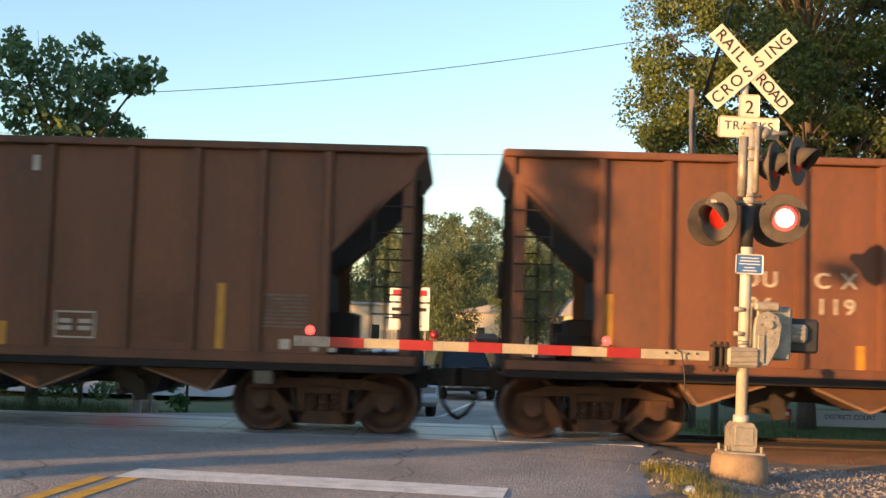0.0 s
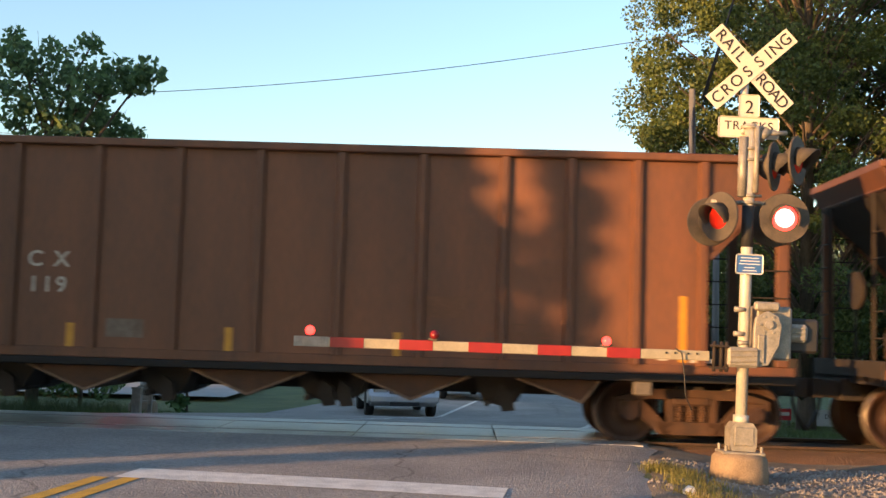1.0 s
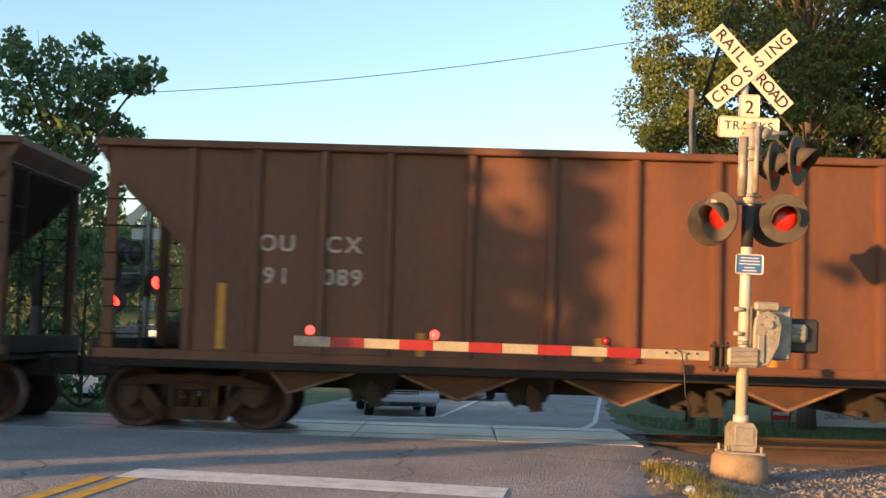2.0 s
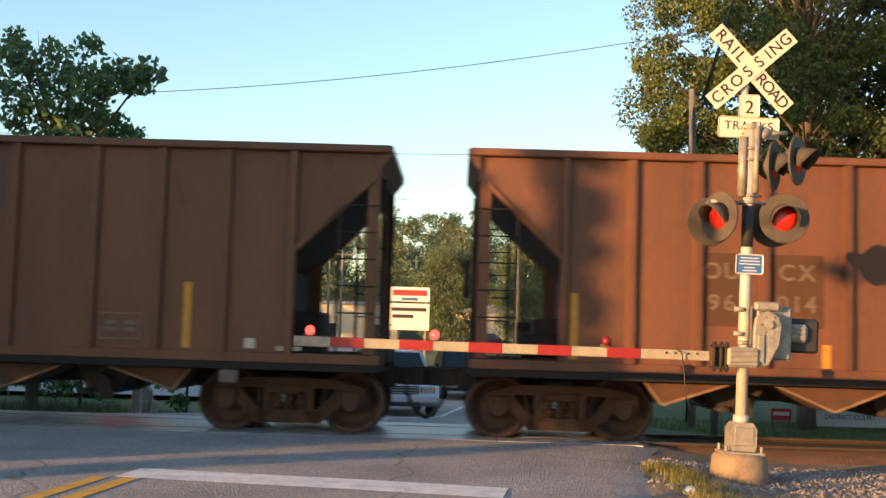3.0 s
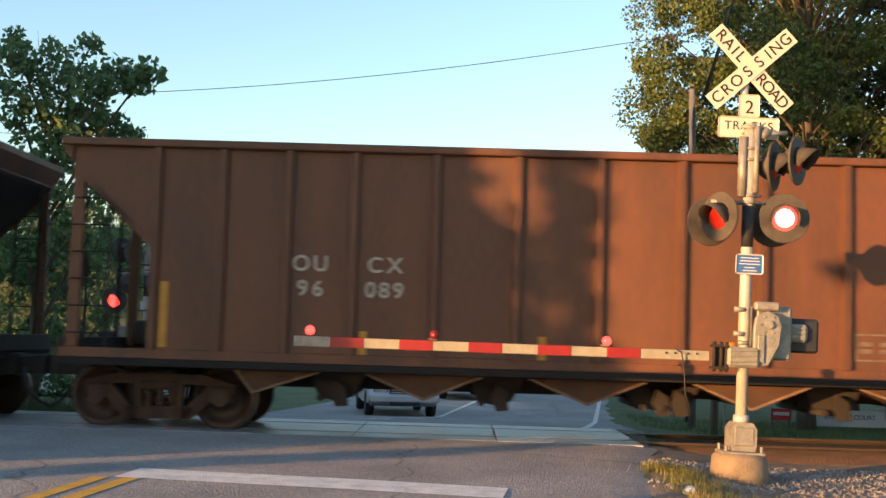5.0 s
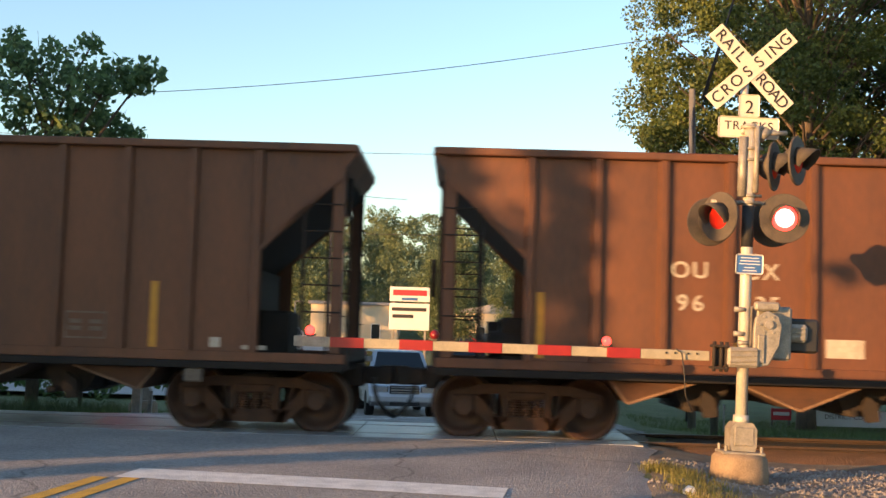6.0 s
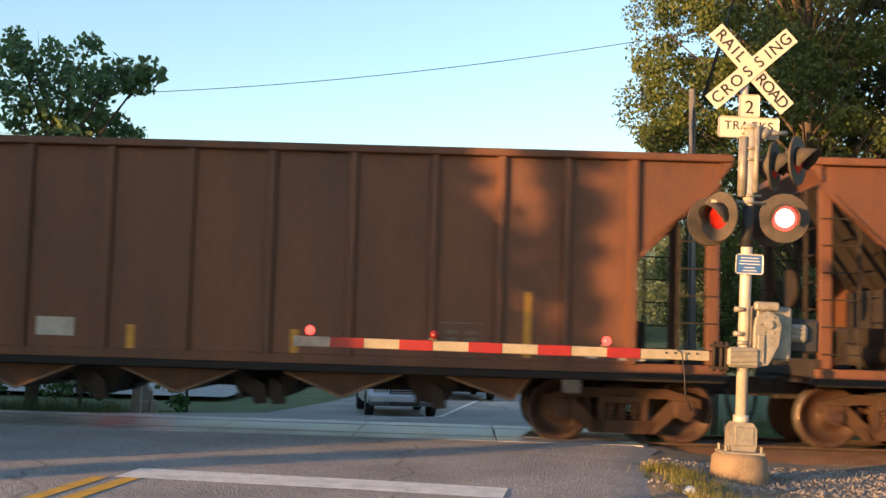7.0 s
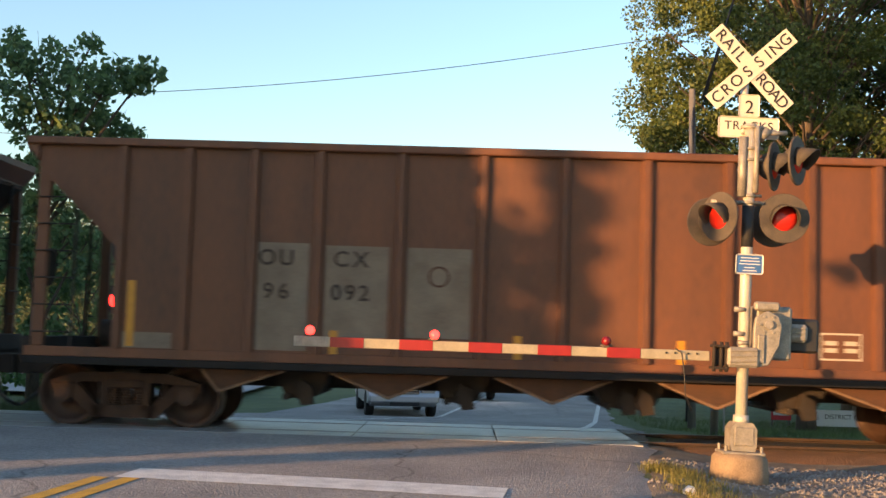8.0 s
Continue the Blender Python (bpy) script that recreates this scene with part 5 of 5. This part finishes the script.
def stones(name, n, area, size, material, label, seed):
    """Loose stones scattered over the ground."""
    rng = np.random.default_rng(seed)
    ico = [(0, 0, 1), (0.9, 0, 0.1), (0.2, 0.85, 0.0), (-0.8, 0.4, 0.1), (-0.5, -0.8, 0), (0.5, -0.75, 0.05), (0, 0, -0.5)]
    tri = [(0, 1, 2), (0, 2, 3), (0, 3, 4), (0, 4, 5), (0, 5, 1), (6, 2, 1), (6, 3, 2), (6, 4, 3), (6, 5, 4), (6, 1, 5)]
    ico, tri = np.array(ico), np.array(tri)
    vs, fs = [], []
    for i in range(n):
        x, y = area(rng)
        s = size * rng.uniform(0.5, 1.5)
        a = rng.uniform(0, 6.28)
        rot = np.array([[math.cos(a), -math.sin(a), 0], [math.sin(a), math.cos(a), 0], [0, 0, 1]])
        p = (ico * rng.uniform(0.7, 1.3, (7, 3)) * np.array([1, 0.8, 0.6])) @ rot.T * s
        vs.append(p + np.array([x, y, ground_z(x, y) + s * 0.2]))
        fs.append(tri + 7 * i)
    return tagged(mesh_np(name, np.concatenate(vs), np.concatenate(fs), material), label, "stones", kind="stuff")


def near_verge(rng):
    while True:
        x, y = rng.uniform(2.2, 8.5), rng.uniform(10.3, 14.9)
        if x > road_x(y) + 5.35 + 0.25 * math.sin(y * 3) and rng.uniform() < (0.25 if y < 12.2 else 1.0):
            return x, y


VERGE = mat("gravelly_dirt", (0.27, 0.22, 0.165), (0.13, 0.105, 0.08), 0.95, scale=2.5, fine=40, bump=0.8, dist=0.03)
grid_sheet("verge", list(np.arange(2.0, 12.1, 0.25)), list(np.arange(9.0, 16.6, 0.25)), lambda x, y: ground_z(x, y) + 0.012 - 0.2 * max(0, road_x(y) + 5.2 - x), VERGE, "bare gravelly dirt verge beside the road")


stones("gravel", 6000, near_verge, 0.032, GRAVEL, "loose grey gravel beside the signal foundation", 61)


def grass_blades(name, n, area, h, material, label, seed, tufts=0):
    rng = np.random.default_rng(seed)
    vs = []
    centres = [area(rng) for _ in range(tufts)] if tufts else None
    for i in range(n):
        if centres:
            c = centres[rng.integers(len(centres))]
            x, y = c[0] + rng.normal() * 0.09, c[1] + rng.normal() * 0.09
        else:
            x, y = area(rng)
        z = ground_z(x, y)
        k = h * rng.uniform(0.5, 1.4)
        a = rng.uniform(0, 6.28)
        lean = rng.normal(size=2) * 0.35 * k
        d = np.array([math.cos(a), math.sin(a), 0]) * 0.006
        p = np.array([x, y, z])
        vs += [p - d, p + d, p + np.array([lean[0], lean[1], k])]
    v = np.array(vs)
    return tagged(mesh_np(name, v, np.arange(len(v)).reshape(-1, 3), material), label, "grass", kind="stuff")


BLADE = leaf_mat("grass_blade", (0.09, 0.11, 0.025), (0.24, 0.21, 0.06), 0.3)
DRY = leaf_mat("dry_grass_blade", (0.25, 0.19, 0.08), (0.40, 0.32, 0.15), 0.3)


def verge_front(rng):
    while True:
        x, y = rng.uniform(2.2, 8.0), 10.2 + 1.5 * rng.uniform() ** 1.3
        if x > road_x(y) + 5.5:
            return x, y


def verge_tuft(rng):
    return 2.72 + rng.normal() * 0.16, 12.7 + rng.normal() * 0.7


grass_blades("verge_grass", 6500, verge_front, 0.10, BLADE, "short green and yellow grass on the verge", 71)
grass_blades("dry_grass", 5000, verge_front, 0.08, DRY, "dry straw-coloured grass on the verge", 72)
grass_blades("grass_tufts", 1500, verge_tuft, 0.10, BLADE, "bright green grass tufts at the road edge", 73, 26)


def far_grass_left(rng):
    return rng.uniform(-17, -6.4), rng.uniform(22.8, 31)


def far_grass_right(rng):
    return rng.uniform(5.6, 22), rng.uniform(23.5, 36)


LAWN = leaf_mat("lawn_blade", (0.05, 0.09, 0.022), (0.11, 0.16, 0.04), 0.3)
grass_blades("far_grass", 14000, far_grass_left, 0.12, LAWN, "green grass beyond the tracks", 74)
grass_blades("far_grass", 20000, far_grass_right, 0.12, LAWN, "green lawn beyond the tracks", 75)


def weeds_left(rng):
    return rng.uniform(-17, -6.9), rng.uniform(24.0, 27.5)


WEED = leaf_mat("weed_blade", (0.04, 0.06, 0.022), (0.09, 0.12, 0.045), 0.3)
grass_blades("weeds", 9000, weeds_left, 0.34, WEED, "tall rough weeds beyond the tracks", 76, 260)


def banner(x0, x1, y, z0, z1, bar, label):
    b = empty("banner", pose(x0, y, 0))
    tagged(b, label, "banner", "roadside banners")
    for x in (0.05, x1 - x0 - 0.05):
        bm = bmesh.new()
        tube(bm, (x, 0.05, gz(x0, y) - 0.1), (x, 0.05, z1 + 0.05), 0.03, seg=8)
        part("stake", bm, SILVER, b)
    bm = bmesh.new()
    box(bm, 0, x1 - x0, -0.01, 0.01, z0, z1, 0.003)
    sheet = part("sheet", bm, bar[0], b)
    for a, c, p, q in bar[2]:
        bm = bmesh.new()
        w, h = x1 - x0, z1 - z0
        box(bm, w * a, w * c, -0.02, -0.012, z0 + h * p, z0 + h * q)
        part("print_bar", bm, bar[1], sheet)
    return b


court = banner(10.6, 15.4, 34, -0.84, -0.36, (WHITE, RED_SIGN, [(0.05, 0.1, 0.3, 0.55)]), "white banner with black lettering on the grass")
text_mesh("lettering", "DISTRICT COURT", 0.19, LETTER, pose(0.75, -0.02, -0.56, 90, 0, 0), court, 0.002, align="LEFT")
banner(9.9, 10.5, 34.4, -0.72, -0.38, (RED_SIGN, WHITE, [(0.1, 0.9, 0.4, 0.7)]), "small red sign with a white bar")


def marker_post(x, y, h, w, label):
    bm = bmesh.new()
    box(bm, -w, w, -w, w, -0.1, h, 0.01)
    box(bm, -w * 1.15, w * 1.15, -w * 1.15, w * 1.15, h, h + 0.03, 0.005)
    ob = part("marker_post", bm, SILVER)
    ob.location = (x, y, gz(x, y))
    return tagged(ob, label, "post", "marker posts")


marker_post(-6.15, 23.6, 0.48, 0.09, "short grey trackside post")
marker_post(-5.95, 23.9, 0.42, 0.04, "thin grey trackside stake")
marker_post(6.3, 25.5, 0.5, 0.02, "thin white utility stake in the grass")
marker_post(6.95, 26.0, 0.5, 0.02, "thin white utility stake in the grass")


def litter(x, y):
    bm = bmesh.new()
    bmesh.ops.create_icosphere(bm, subdivisions=2, radius=0.06)
    for v in bm.verts:
        v.co += 0.035 * noise.noise_vector(v.co * 25)
        v.co.z *= 0.7
    ob = part("litter", bm, WHITE)
    ob.location = (x, y, ground_z(x, y) + 0.05)
    return tagged(ob, "crumpled white paper litter in the grass", "litter")


litter(2.5, 11.5)


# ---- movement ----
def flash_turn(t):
    """Half-turns that stand in for the lamp's switching: dark for a third of each beat, from 0.64 s on."""
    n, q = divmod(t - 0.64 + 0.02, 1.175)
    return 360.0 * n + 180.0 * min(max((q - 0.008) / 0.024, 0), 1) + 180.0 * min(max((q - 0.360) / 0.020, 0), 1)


def motions():
    """The train rolls to the left at a steady speed; every axle turns with it."""
    steps = [i / 30 for i in range(241)]
    turn = math.degrees(SPEED / WHEEL_R)
    for k, car in enumerate(TRAIN):
        s0 = GAP0 - PITCH / 2 + k * PITCH
        walk(car, [(t, TRACK @ pose(s0 - SPEED * t, 0, 0)) for t in steps])
        for ob in car.children_recursive:
            if ob.name.startswith("wheelset"):
                at = ob.location.copy()
                walk(ob, [(t, pose(at.x, at.y, at.z, 0, -turn * t, 0)) for t in steps])
    # lenses turn glowing or dark face outward in place of switching
    for lens, extra, lead in TURNED_LENSES:
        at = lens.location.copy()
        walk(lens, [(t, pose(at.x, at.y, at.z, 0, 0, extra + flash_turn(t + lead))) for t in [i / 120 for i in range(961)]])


motions()
